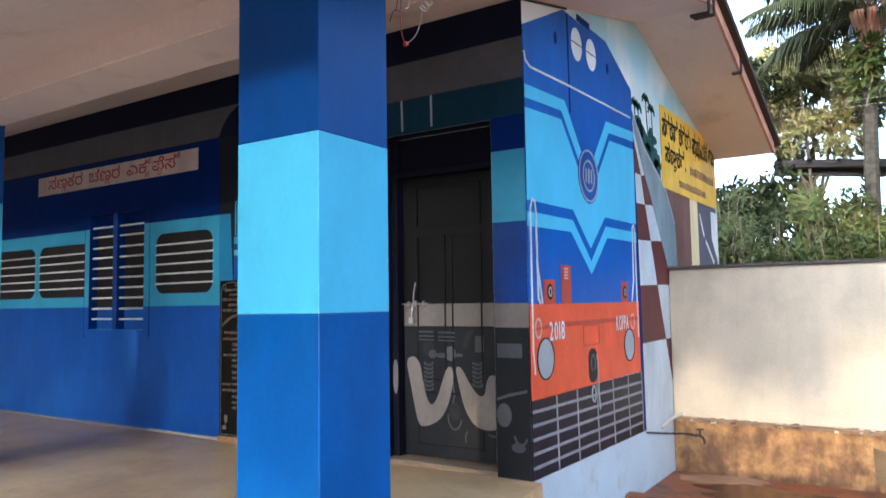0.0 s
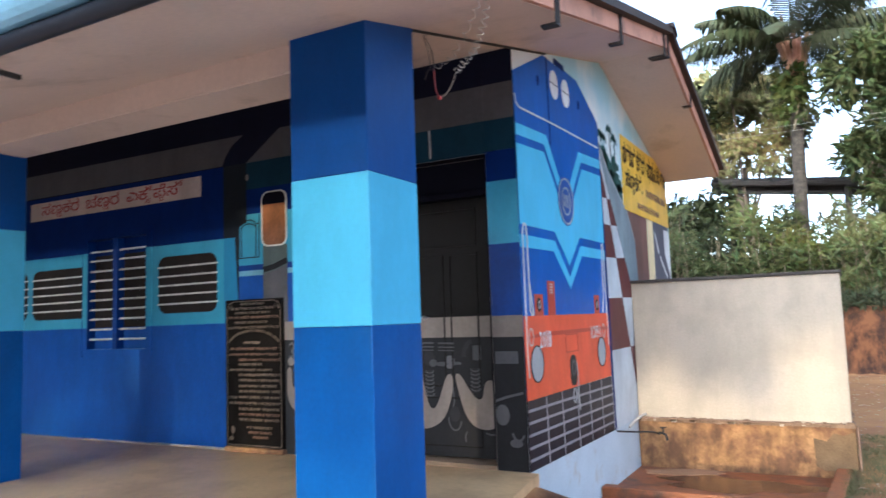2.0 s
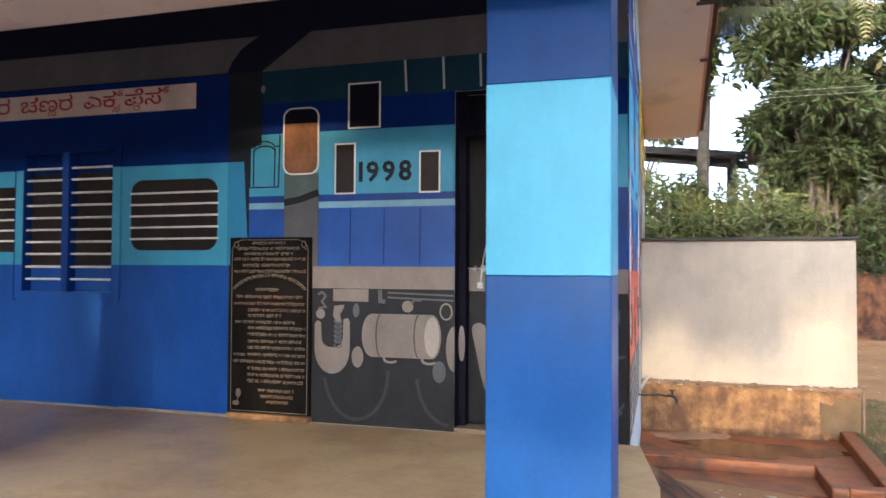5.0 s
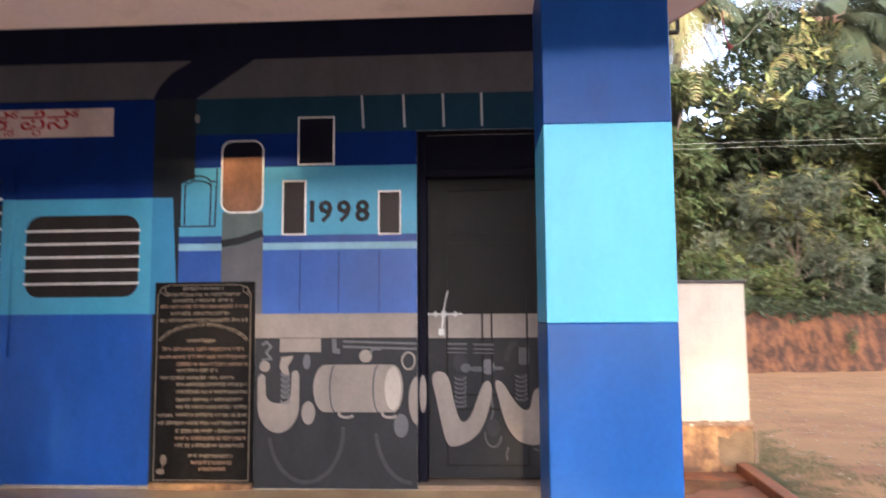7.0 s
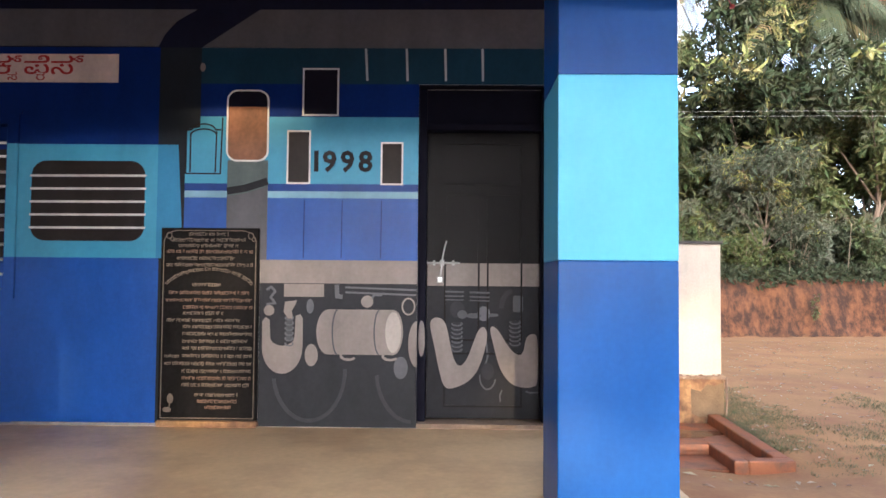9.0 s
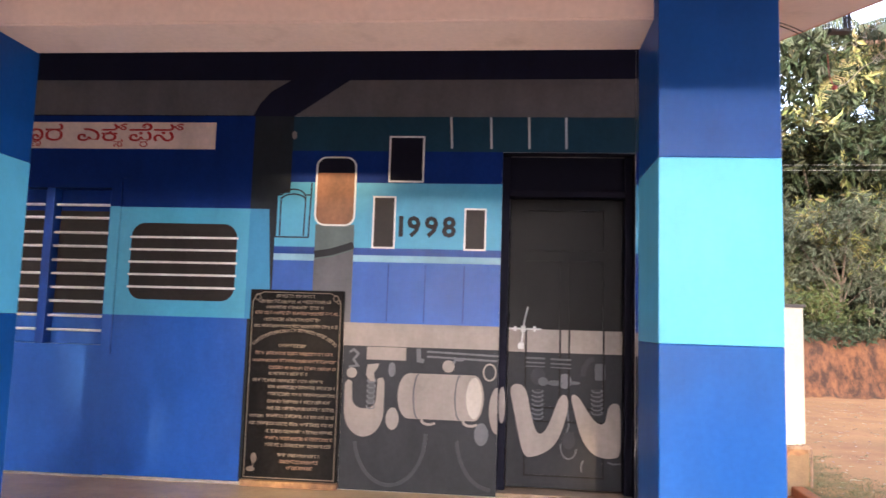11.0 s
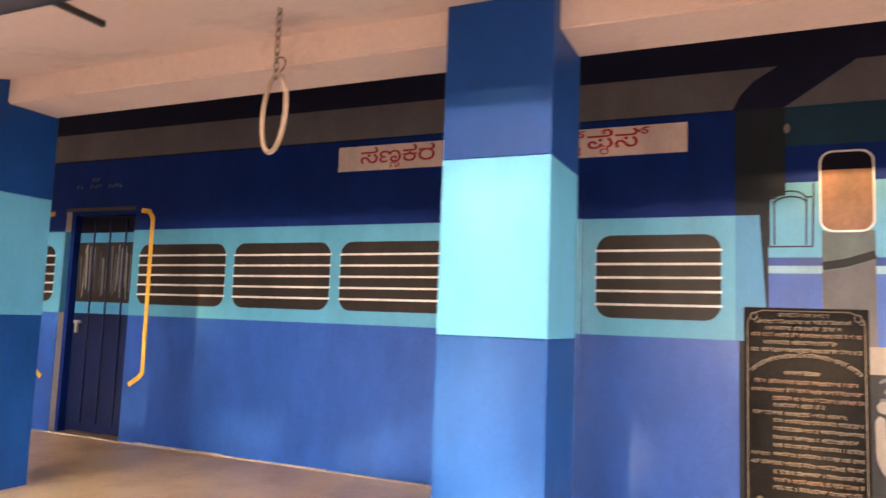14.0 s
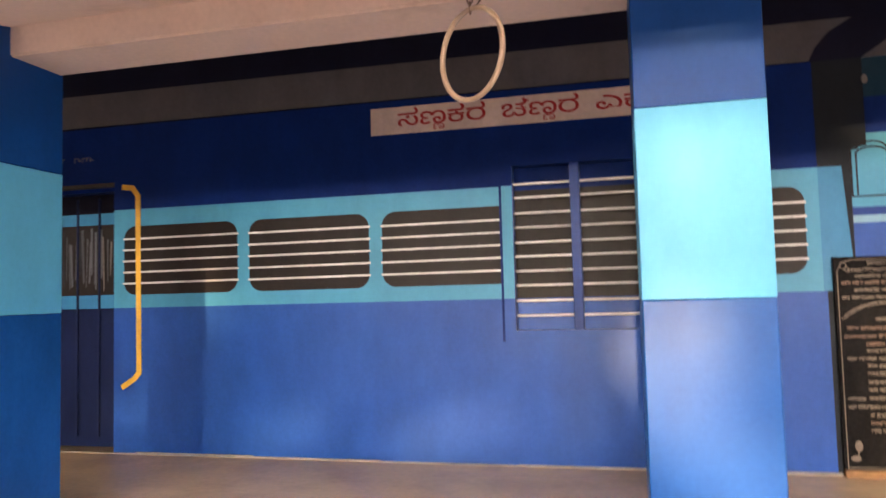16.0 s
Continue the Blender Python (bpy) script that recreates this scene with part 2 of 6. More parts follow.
PALE_WIRE = material("pale_wire", (0.50, 0.45, 0.40), 0.45, 0, 0.1, 20, 90, 0.02)
BARK = material("grey_brown_bark", (0.16, 0.12, 0.09), 0.9, 0, 0.35, 4, 30, 0.8)
PALM_BARK = material("palm_bark", (0.072, 0.058, 0.045), 0.9, 0, 0.4, 5, 30, 0.8, (0.036, 0.030, 0.022), 0.52)
TIMBER = material("weathered_timber", (0.035, 0.030, 0.028), 0.8, 0, 0.3, 5, 40, 0.4)
TILE = material("old_clay_tile", (0.20, 0.10, 0.07), 0.85, 0, 0.35, 6, 40, 0.5)


def leafy(name, base, hue=1.0):
    m = material(name, base, 0.55, 0, 0.2, 1.2, 12, 0.0, None, 0.6, hue)
    bsdf = m.node_tree.nodes["Principled BSDF"]
    bsdf.inputs["Specular IOR Level"].default_value = 0.22
    n, l = m.node_tree.nodes, m.node_tree.links
    info, hsv = n.new("ShaderNodeObjectInfo"), n.new("ShaderNodeHueSaturation")
    for socket, lo, hi in (("Value", 0.75, 1.40), ("Saturation", 1.05, 0.70)):
        r = n.new("ShaderNodeMapRange")
        r.inputs["To Min"].default_value, r.inputs["To Max"].default_value = lo, hi
        l.new(info.outputs["Random"], r.inputs["Value"])
        l.new(r.outputs["Result"], hsv.inputs[socket])
    # leaf by leaf: young and old leaves differ in tone and turn towards yellow
    leaf_info, each = n.new("ShaderNodeNewGeometry"), n.new("ShaderNodeHueSaturation")
    for socket, lo, hi in (("Value", 1.45, 0.62), ("Hue", 0.472, 0.508)):
        r = n.new("ShaderNodeMapRange")
        r.inputs["To Min"].default_value, r.inputs["To Max"].default_value = lo, hi
        l.new(leaf_info.outputs["Random Per Island"], r.inputs["Value"])
        l.new(r.outputs["Result"], each.inputs[socket])
    l.new(bsdf.inputs["Base Color"].links[0].from_socket, hsv.inputs["Color"])
    l.new(hsv.outputs["Color"], each.inputs["Color"])
    l.new(each.outputs["Color"], bsdf.inputs["Base Color"])
    return m


LEAF = leafy("mid_green_leaf", (0.054, 0.072, 0.018))
LEAF_DARK = leafy("dark_green_leaf", (0.034, 0.045, 0.016))
LEAF_OLIVE = leafy("olive_leaf", (0.24, 0.24, 0.06))
LEAF_LIGHT = leafy("fresh_green_leaf", (0.092, 0.112, 0.026))
LEAF_GREY = leafy("grey_green_leaf", (0.085, 0.098, 0.056))
LEAF_YELLOW = leafy("yellowing_leaf", (0.20, 0.185, 0.05))
PALM_LEAF = leafy("palm_leaf", (0.044, 0.054, 0.022), 0.8)
DRY_PALM = leafy("dry_palm_leaf", (0.22, 0.20, 0.075), 0.6)
STEM = material("dry_stem", (0.19, 0.15, 0.10), 0.9, 0, 0.3, 6, 40, 0.4)
LITTER = leafy("fallen_leaf", (0.40, 0.30, 0.19), 1.0)
GRASS = leafy("thin_grass", (0.125, 0.122, 0.038), 0.6)


def sky_paint():
    """Mural sky: white at the foot, pale blue higher up, in broad soft brush marks."""
    m = enamel("mural_sky_enamel", (0.50, 0.66, 0.72), 0.5)
    n, l = m.node_tree.nodes, m.node_tree.links
    co, cloud, ramp = n.new("ShaderNodeTexCoord"), n.new("ShaderNodeTexNoise"), n.new("ShaderNodeValToRGB")
    cloud.inputs["Scale"].default_value, cloud.inputs["Detail"].default_value = 1.4, 4
    l.new(co.outputs["Object"], cloud.inputs["Vector"])
    l.new(cloud.outputs["Fac"], ramp.inputs["Fac"])
    ramp.color_ramp.elements[0].position, ramp.color_ramp.elements[0].color = 0.38, (0.36, 0.60, 0.70, 1)
    ramp.color_ramp.elements[1].position, ramp.color_ramp.elements[1].color = 0.62, (0.72, 0.76, 0.76, 1)
    l.new(ramp.outputs["Color"], n["Principled BSDF"].inputs["Base Color"])
    return m


SKY_PAINT = sky_paint()


def soil():
    """Trodden red laterite, dusty in patches, mossy green near the trough."""
    m = material("red_laterite_soil", (0.315, 0.160, 0.060), 0.95, 0, 0.28, 0.9, 30, 0.5, (0.25, 0.108, 0.048), 0.58)
    n, l = m.node_tree.nodes, m.node_tree.links
    bsdf = n["Principled BSDF"]
    old = bsdf.inputs["Base Color"].links[0].from_socket
    geo, cut = n.new("ShaderNodeNewGeometry"), n.new("ShaderNodeSeparateXYZ")
    l.new(geo.outputs["Normal"], cut.inputs["Vector"])
    steep = n.new("ShaderNodeMapRange")
    steep.inputs["From Min"].default_value, steep.inputs["From Max"].default_value = 0.975, 0.88
    l.new(cut.outputs["Z"], steep.inputs["Value"])
    cliff = n.new("ShaderNodeMix")
    cliff.data_type = "RGBA"
    tex, ramp = n.new("ShaderNodeTexNoise"), n.new("ShaderNodeValToRGB")
    tex.inputs["Scale"].default_value, tex.inputs["Detail"].default_value = 4.5, 10
    tex.inputs["Roughness"].default_value = 0.72
    ramp.color_ramp.elements[0].position, ramp.color_ramp.elements[0].color = 0.42, (0.032, 0.012, 0.006, 1)
    ramp.color_ramp.elements[1].position, ramp.color_ramp.elements[1].color = 0.60, (0.150, 0.058, 0.021, 1)
    runs = n.new("ShaderNodeMapping")
    runs.inputs["Scale"].default_value = (0.9, 0.9, 0.45)
    l.new(geo.outputs["Position"], runs.inputs["Vector"])
    l.new(runs.outputs["Vector"], tex.inputs["Vector"])
    l.new(tex.outputs["Fac"], ramp.inputs["Fac"])
    l.new(steep.outputs["Result"], cliff.inputs["Factor"])
    l.new(old, cliff.inputs["A"])
    l.new(ramp.outputs["Color"], cliff.inputs["B"])
    # unseen ground in front is made paler, to bounce light up to the soffit
    place, front, yard = n.new("ShaderNodeSeparateXYZ"), n.new("ShaderNodeMapRange"), n.new("ShaderNodeMix")
    l.new(geo.outputs["Position"], place.inputs["Vector"])
    front.inputs["From Min"].default_value, front.inputs["From Max"].default_value = 3.0, 1.2
    l.new(place.outputs["Y"], front.inputs["Value"])
    yard.data_type = "RGBA"
    yard.inputs["B"].default_value = (0.50, 0.37, 0.275, 1)
    l.new(front.outputs["Result"], yard.inputs["Factor"])
    l.new(cliff.outputs["Result"], yard.inputs["A"])
    l.new(yard.outputs["Result"], bsdf.inputs["Base Color"])
    return m


SOIL = soil()


# ---- mesh helpers ----
def part(name, bm, material, parent=None, label=""):
    """Links a bmesh as one mesh object, under a thing or a part if one is given."""
    me = bpy.data.meshes.new(name)
    bm.to_mesh(me)
    bm.free()
    me.materials.append(material)
    ob = new(name, me)
    if parent:
        ob.parent = parent
    return tagged(ob, label)


def arrays(name, verts, faces, material, parent=None, label=""):
    me = bpy.data.meshes.new(name)
    me.from_pydata(verts, [], faces)
    me.materials.append(material)
    ob = new(name, me)
    if parent:
        ob.parent = parent
    return tagged(ob, label)


def empty(name, label, category, kind="", group="", at=(0, 0, 0)):
    ob = new(name)
    ob.location = at
    ob.empty_display_size = 0.1
    return tagged(ob, label, category, group, kind)


def add_box(bm, x0, x1, y0, y1, z0, z1, bevel=0.0):
    made = bmesh.ops.create_cube(bm, size=1.0, matrix=Matrix.Translation(((x0 + x1) / 2, (y0 + y1) / 2, (z0 + z1) / 2)) @ Matrix.Diagonal((x1 - x0, y1 - y0, z1 - z0, 1)))
    if bevel:
        edges = list({e for v in made["verts"] for e in v.link_edges})
        bmesh.ops.bevel(bm, geom=edges, offset=bevel, segments=2, affect="EDGES", profile=0.5)


def boxes(*rows, bevel=0.0):
    bm = bmesh.new()
    for row in rows:
        add_box(bm, *row, bevel=bevel)
    return bm


def add_prism(bm, points, to3d, d0, d1):
    """A closed slab over a flat outline; to3d(u, v, d) places it."""
    a = [bm.verts.new(to3d(u, v, d0)) for u, v in points]
    b = [bm.verts.new(to3d(u, v, d1)) for u, v in points]
    n = len(points)
    bm.faces.new(b)
    bm.faces.new(a[::-1])
    for i in range(n):
        bm.faces.new((a[i], a[(i + 1) % n], b[(i + 1) % n], b[i]))


def prism(points, to3d, d0, d1):
    bm = bmesh.new()
    add_prism(bm, points, to3d, d0, d1)
    bmesh.ops.recalc_face_normals(bm, faces=bm.faces)
    return bm


def along_x(u, v, d):
    return (d, u, v)


def along_z(u, v, d):
    return (u, v, d)


def tube(name, points, radius, material, parent=None, label="", cyclic=False, smooth=True):
    """A bent pipe or wire through the points, turned into a mesh."""
    cu = bpy.data.curves.new(name, "CURVE")
    cu.dimensions, cu.bevel_depth, cu.bevel_resolution, cu.use_fill_caps = "3D", radius, 2, True
    sp = cu.splines.new("NURBS" if smooth and len(points) > 2 else "POLY")
    sp.points.add(len(points) - 1)
    for p, co in zip(sp.points, points):
        p.co = (*co, 1)
    sp.use_cyclic_u = cyclic
    if sp.type == "NURBS":
        sp.use_endpoint_u, sp.order_u, sp.resolution_u = not cyclic, 3, 4
    tmp = bpy.data.objects.new(name, cu)
    scene.collection.objects.link(tmp)
    me = bpy.data.meshes.new_from_object(tmp)
    bpy.data.objects.remove(tmp)
    bpy.data.curves.remove(cu)
    me.name = name
    me.materials.clear()
    me.materials.append(material)
    for f in me.polygons:
        f.use_smooth = True
    ob = new(name, me)
    if parent:
        ob.parent = parent
    return tagged(ob, label)


# outlines for painted shapes
def rect(u0, v0, u1, v1):
    return [(u0, v0), (u1, v0), (u1, v1), (u0, v1)]


def rounded(u0, v0, u1, v1, r, n=6):
    out = []
    for cu, cv, a0 in ((u1 - r, v0 + r, -90), (u1 - r, v1 - r, 0), (u0 + r, v1 - r, 90), (u0 + r, v0 + r, 180)):
        for i in range(n + 1):
            a = radians(a0 + 90 * i / n)
            out.append((cu + r * math.cos(a), cv + r * math.sin(a)))
    return out


def ellipse(u, v, ru, rv, n=28):
    return [(u + ru * math.cos(2 * math.pi * i / n), v + rv * math.sin(2 * math.pi * i / n)) for i in range(n)]


def stroke(points, width, closed=False):
    """Quads along a line of the given width."""
    pts = [Vector(p) for p in points]
    n = len(pts)
    left, right = [], []
    for i in range(n):
        a = pts[i - 1] if (i or closed) else pts[i]
        b = pts[(i + 1) % n] if (i < n - 1 or closed) else pts[i]
        d1, d2 = (pts[i] - a), (b - pts[i])
        d1 = d1.normalized() if d1.length > 1e-9 else d2.normalized()
        d2 = d2.normalized() if d2.length > 1e-9 else d1
        d = (d1 + d2).normalized()
        nrm = Vector((-d.y, d.x))
        k = 1 / max(0.5, nrm.dot(Vector((-d2.y, d2.x))))
        left.append(pts[i] + nrm * width / 2 * k)
        right.append(pts[i] - nrm * width / 2 * k)
    m = n if closed else n - 1
    return [[left[i], right[i], right[(i + 1) % n], left[(i + 1) % n]] for i in range(m)]


def arc(u, v, ru, rv, a0, a1, n=14):
    return [(u + ru * math.cos(radians(a0 + (a1 - a0) * i / n)), v + rv * math.sin(radians(a0 + (a1 - a0) * i / n))) for i in range(n + 1)]


def softened(points, rounds=2):
    """Cuts the corners of a closed outline into curves."""
    pts = [Vector(p) for p in points]
    for _ in range(rounds):
        pts = [q for i in range(len(pts)) for q in (pts[i].lerp(pts[(i + 1) % len(pts)], 0.25), pts[i].lerp(pts[(i + 1) % len(pts)], 0.75))]
    return [tuple(p) for p in pts]


# ---- plan, in metres ----
FRONT_Y, GABLE_X = 4.28, -1.93
LEFT_X, REAR_Y = -13.6, 9.70
PILLAR_FRONT, PILLAR_BACK = 2.323, 2.80
SOFFIT_AT, SOFFIT_RISE = 3.135, 0.25
RIDGE_Y = 6.66
LEAF_Y = 4.44
LAYER = 0.0025


def soffit_z(y):
    if y <= RIDGE_Y:
        return SOFFIT_AT + SOFFIT_RISE * (y - FRONT_Y)
    return SOFFIT_AT + SOFFIT_RISE * (RIDGE_Y - FRONT_Y) - 0.27 * (y - RIDGE_Y)


def on_front(u, v, d):
    return (u, FRONT_Y - d, v)


def on_gable(u, v, d):
    return (GABLE_X + d, u, v)


def on_leaf(u, v, d):
    return (u, LEAF_Y - d, v)


def paint(name, shapes, layer, material, parent, place=on_front, label=""):
    """Paint on a surface: each outline a thin coat, the higher layers over the lower ones."""
    if shapes and isinstance(shapes[0][0], (int, float)):
        shapes = [shapes]
    bm = bmesh.new()
    for s in shapes:
        add_prism(bm, [tuple(p) for p in s], place, -0.001, LAYER * layer)
    bmesh.ops.recalc_face_normals(bm, faces=bm.faces)
    return part(name, bm, material, parent, label)


def glyphs(text, bold=0.0):
    cu = bpy.data.curves.new("lettering", "FONT")
    cu.body, cu.resolution_u, cu.offset = text, 2, bold
    tmp = bpy.data.objects.new("lettering", cu)
    scene.collection.objects.link(tmp)
    bpy.context.view_layer.update()
    me = bpy.data.meshes.new_from_object(tmp)
    vs = [(v.co.x, v.co.y) for v in me.vertices]
    fs = [tuple(f.vertices) for f in me.polygons]
    bpy.data.objects.remove(tmp)
    bpy.data.curves.remove(cu)
    bpy.data.meshes.remove(me)
    return vs, fs


def advance(letter):
    return max(v[0] for v in glyphs(letter + "\u0cb0")[0]) - max(v[0] for v in glyphs("\u0cb0")[0])


def lettering(name, clusters, u0, v0, u1, height, layer, material, parent, place, gap=0.05, bold=0.0, space=0.42):
    """One mesh of letters set between u0 and u1 on a line at v0. A cluster is a letter with its signs, or such a letter and the small one under it."""
    verts, faces, pen = [], [], 0.0

    def put(piece, dx, dy, k, lift):
        vs, fs = piece
        base = len(verts)
        verts.extend((v[0] * k + dx, v[1] * k + dy, lift) for v in vs)
        faces.extend(tuple(i + base for i in f) for f in fs)

    for c in clusters:
        if c == " ":
            pen += space
            continue
        top, low = c if isinstance(c, tuple) else (c, None)
        letter = glyphs(top[0], bold)
        x0, x1 = min(v[0] for v in letter[0]), max(v[0] for v in letter[0])
        put(letter, pen - x0, 0, 1, 0)
        for sign in top[1:]:
            mark = glyphs(sign, bold)
            if sign == "\u0cbf":
                # the short vowel sits as a small loop over the right shoulder of its letter
                m0, m1 = min(v[0] for v in mark[0]), max(v[0] for v in mark[0])
                foot = min(v[1] for v in mark[0])
                put(mark, pen + (x1 - x0) - 0.55 * m1 + 0.06, 0.50 - 0.55 * foot, 0.55, 0.6)
                continue
            if sign == "\u0ccd":
                # the vowel killer: a small hook over the right shoulder
                m0, m1 = min(v[0] for v in mark[0]), max(v[0] for v in mark[0])
                crown = max(v[1] for v in mark[0])
                put(mark, pen + (x1 - x0) - 0.75 * m0 - 0.06, 0.80 - 0.75 * crown, 0.75, 0.6)
                x1 += 0.75 * (m1 - m0) - 0.06
                continue
            put(mark, pen - x0 + advance(top[0]), 0, 1, 0.6)
            x1 = max(x1, advance(top[0]) + max(v[0] for v in mark[0]) - 0.12)
        if low:
            small = glyphs(low, bold)
            put(small, pen + 0.5 * (x1 - x0) - 0.5 * min(v[0] for v in small[0]), -0.27, 0.44, 1.2)
        pen += x1 - x0 + gap
    k = (u1 - u0) / (pen - gap)
    h = height / 0.70
    co = [place(u0 + v[0] * k, v0 + v[1] * h, LAYER * (layer + v[2])) for v in verts]
    return arrays(name, co, faces, material, parent)


# ---- the building ----
wall_front = empty("wall_front", "plastered school wall painted as a blue train coach and engine", "wall", "structure")
wf = boxes(
    (LEFT_X, -10.98, FRONT_Y, 4.51, -0.3, 3.3), (-10.06, -6.915, FRONT_Y, 4.51, -0.3, 3.3), (-5.86, -3.09, FRONT_Y, 4.51, -0.3, 3.3),
    (-10.98, -10.06, FRONT_Y, 4.51, 2.15, 3.3), (-6.915, -5.86, FRONT_Y, 4.51, -0.3, 0.855), (-6.915, -5.86, FRONT_Y, 4.51, 2.135, 3.3),
    (-3.09, -2.18, FRONT_Y, 4.51, 2.35, 3.3))
part("masonry", wf, PLASTER, wall_front)
wall_gable = empty("wall_gable", "gable wall painted with the front of a blue diesel engine", "wall", "structure")
top = [(y, soffit_z(y) + 0.05) for y in (FRONT_Y, RIDGE_Y, REAR_Y)]
part("masonry", prism([(REAR_Y, -0.7), (FRONT_Y, -0.7)] + top, along_x, GABLE_X - 0.25, GABLE_X), PLASTER, wall_gable)
tagged(part("wall_rear", boxes((LEFT_X, GABLE_X - 0.25, REAR_Y - 0.23, REAR_Y, -0.7, soffit_z(REAR_Y) + 0.05)), PLASTER), "plain plastered rear wall of the school", "wall", "", "structure")
tagged(part("wall_left", prism([(REAR_Y - 0.23, -0.7), (4.51, -0.7)] + [(y, soffit_z(y) + 0.05) for y in (4.51, RIDGE_Y, REAR_Y - 0.23)], along_x, LEFT_X, LEFT_X + 0.23), PLASTER), "plain plastered end wall of the school", "wall", "", "structure")
tagged(part("ceiling", boxes((LEFT_X + 0.23, GABLE_X - 0.25, 4.51, REAR_Y - 0.23, 2.95, 3.05)), PLASTER), "plain ceiling inside the closed classroom", "ceiling", "", "structure")

floor = empty("floor", "worn tan cement verandah floor with a white kerb", "floor", "structure")
part("slab", prism([(LEFT_X - 0.3, 2.21), (-1.72, 2.21), (-1.74, 3.4), (-1.86, FRONT_Y), (LEFT_X - 0.3, FRONT_Y)], along_z, -0.6, 0.0), FLOOR, floor)
part("sill", boxes((-3.09, -2.18, FRONT_Y, 4.55, -0.3, 0.03), (-10.98, -10.06, FRONT_Y, 4.55, -0.3, 0.004)), THRESHOLD, floor, "worn brown thresholds")
part("kerb", boxes((LEFT_X - 0.3, -1.70, 2.08, 2.21, -0.6, -0.004), bevel=0.012), KERB, floor, "whitewashed verandah edge")
part("mortar_line", boxes(*[(x, x + 1.9, FRONT_Y - 0.014, FRONT_Y, 0.0, 0.010 + 0.004 * math.sin(x * 3)) for x in np.arange(-13.4, -10.99, 1.9)], *[(x, x + 1.0, FRONT_Y - 0.016, FRONT_Y, 0.0, 0.014 + 0.006 * math.sin(x * 5)) for x in np.arange(-9.85, -5.0, 1.0)]), MORTAR, floor, "rough cement line along the wall")

# ---- roof: two sloping concrete slabs with a sheet covering ----
roof = empty("roof", "sloping concrete roof slab with salmon edges and dark sheets", "roof", "structure")
EAVE_Y, RAKE_X, ROOF_LEFT = 1.10, -1.22, LEFT_X - 0.4
T = 0.13
section = [(EAVE_Y, soffit_z(EAVE_Y)), (RIDGE_Y, soffit_z(RIDGE_Y)), (9.72, soffit_z(9.72)), (9.72, soffit_z(9.72) + T), (RIDGE_Y, soffit_z(RIDGE_Y) + T), (EAVE_Y, soffit_z(EAVE_Y) + T)]
part("slab", prism(section, along_x, ROOF_LEFT, RAKE_X - 0.03), SOFFIT, roof, "pinkish limewashed soffit")
part("rake_edge", prism([(y, z + (0.004 if i < 3 else 0.004)) for i, (y, z) in enumerate(section)], along_x, RAKE_X - 0.03, RAKE_X), FASCIA, roof, "salmon painted slab edge")
sheet = [(0.98, soffit_z(0.98) + T + 0.01), (RIDGE_Y, soffit_z(RIDGE_Y) + T + 0.012), (9.84, soffit_z(9.84) + T + 0.01), (9.84, soffit_z(9.84) + T + 0.07), (RIDGE_Y, soffit_z(RIDGE_Y) + T + 0.085), (0.98, soffit_z(0.98) + T + 0.07)]
part("sheet", prism(sheet, along_x, ROOF_LEFT - 0.05, RAKE_X + 0.06), SHEET, roof, "dark brown roof covering")
ridge_z = soffit_z(RIDGE_Y) + T + 0.08
part("ridge_cap", prism([(RIDGE_Y - 0.16, ridge_z - 0.06), (RIDGE_Y, ridge_z - 0.01), (RIDGE_Y + 0.16, ridge_z - 0.06), (RIDGE_Y + 0.16, ridge_z - 0.02), (RIDGE_Y, ridge_z + 0.05), (RIDGE_Y - 0.16, ridge_z - 0.02)], along_x, ROOF_LEFT - 0.05, RAKE_X + 0.08), SHEET, roof)
gz = soffit_z(EAVE_Y)
gprof = [(EAVE_Y - 0.004, gz + 0.19)] + [(EAVE_Y - 0.085 + 0.08 * math.cos(radians(a)), gz + 0.09 + 0.09 * math.sin(radians(a))) for a in range(0, -181, -20)] + [(EAVE_Y - 0.17, gz + 0.19)]
inner = [(EAVE_Y - 0.16, gz + 0.19)] + [(EAVE_Y - 0.085 + 0.07 * math.cos(radians(a)), gz + 0.09 + 0.08 * math.sin(radians(a))) for a in range(-180, 1, 20)] + [(EAVE_Y - 0.014, gz + 0.19)]
part("gutter", prism(gprof + inner, along_x, ROOF_LEFT, RAKE_X - 0.02), GUTTER, roof, "light blue eaves gutter")
tube("pipe", [(ROOF_LEFT, EAVE_Y - 0.05, gz - 0.035), (RAKE_X - 0.1, EAVE_Y - 0.05, gz - 0.035)], 0.038, BLACK_PIPE, roof, "black pipe under the gutter", smooth=False)
for gx in np.arange(-13.0, -1.5, 1.35):
    part("gutter_strap", boxes((gx, gx + 0.03, EAVE_Y - 0.185, EAVE_Y - 0.172, gz - 0.02, gz + 0.21)), PIPE, roof)
for bx in (-3.22, -7.1, -10.9):
    part("eave_bracket", boxes((bx, bx + 0.02, EAVE_Y + 0.02, EAVE_Y + 0.24, gz - 0.035, gz - 0.012)), IRON, roof)
for by, foot in ((1.75, 0.09), (3.25, 0.09), (4.73, 0.09), (6.42, 0.15), (6.62, 0.17), (7.75, 0.08)):
    z0 = soffit_z(by)
    drop = 0.02 if by > 7 else 0.075
    part("rake_bracket", boxes((RAKE_X, RAKE_X + 0.012, by, by + 0.016, z0 - drop, z0 + 0.16), (RAKE_X, RAKE_X + 0.012, by + 0.05, by + 0.062, z0 - drop, z0 + 0.16), (RAKE_X - foot, RAKE_X + 0.012, by, by + 0.06, z0 - drop - 0.014, z0 - drop)), IRON, roof)


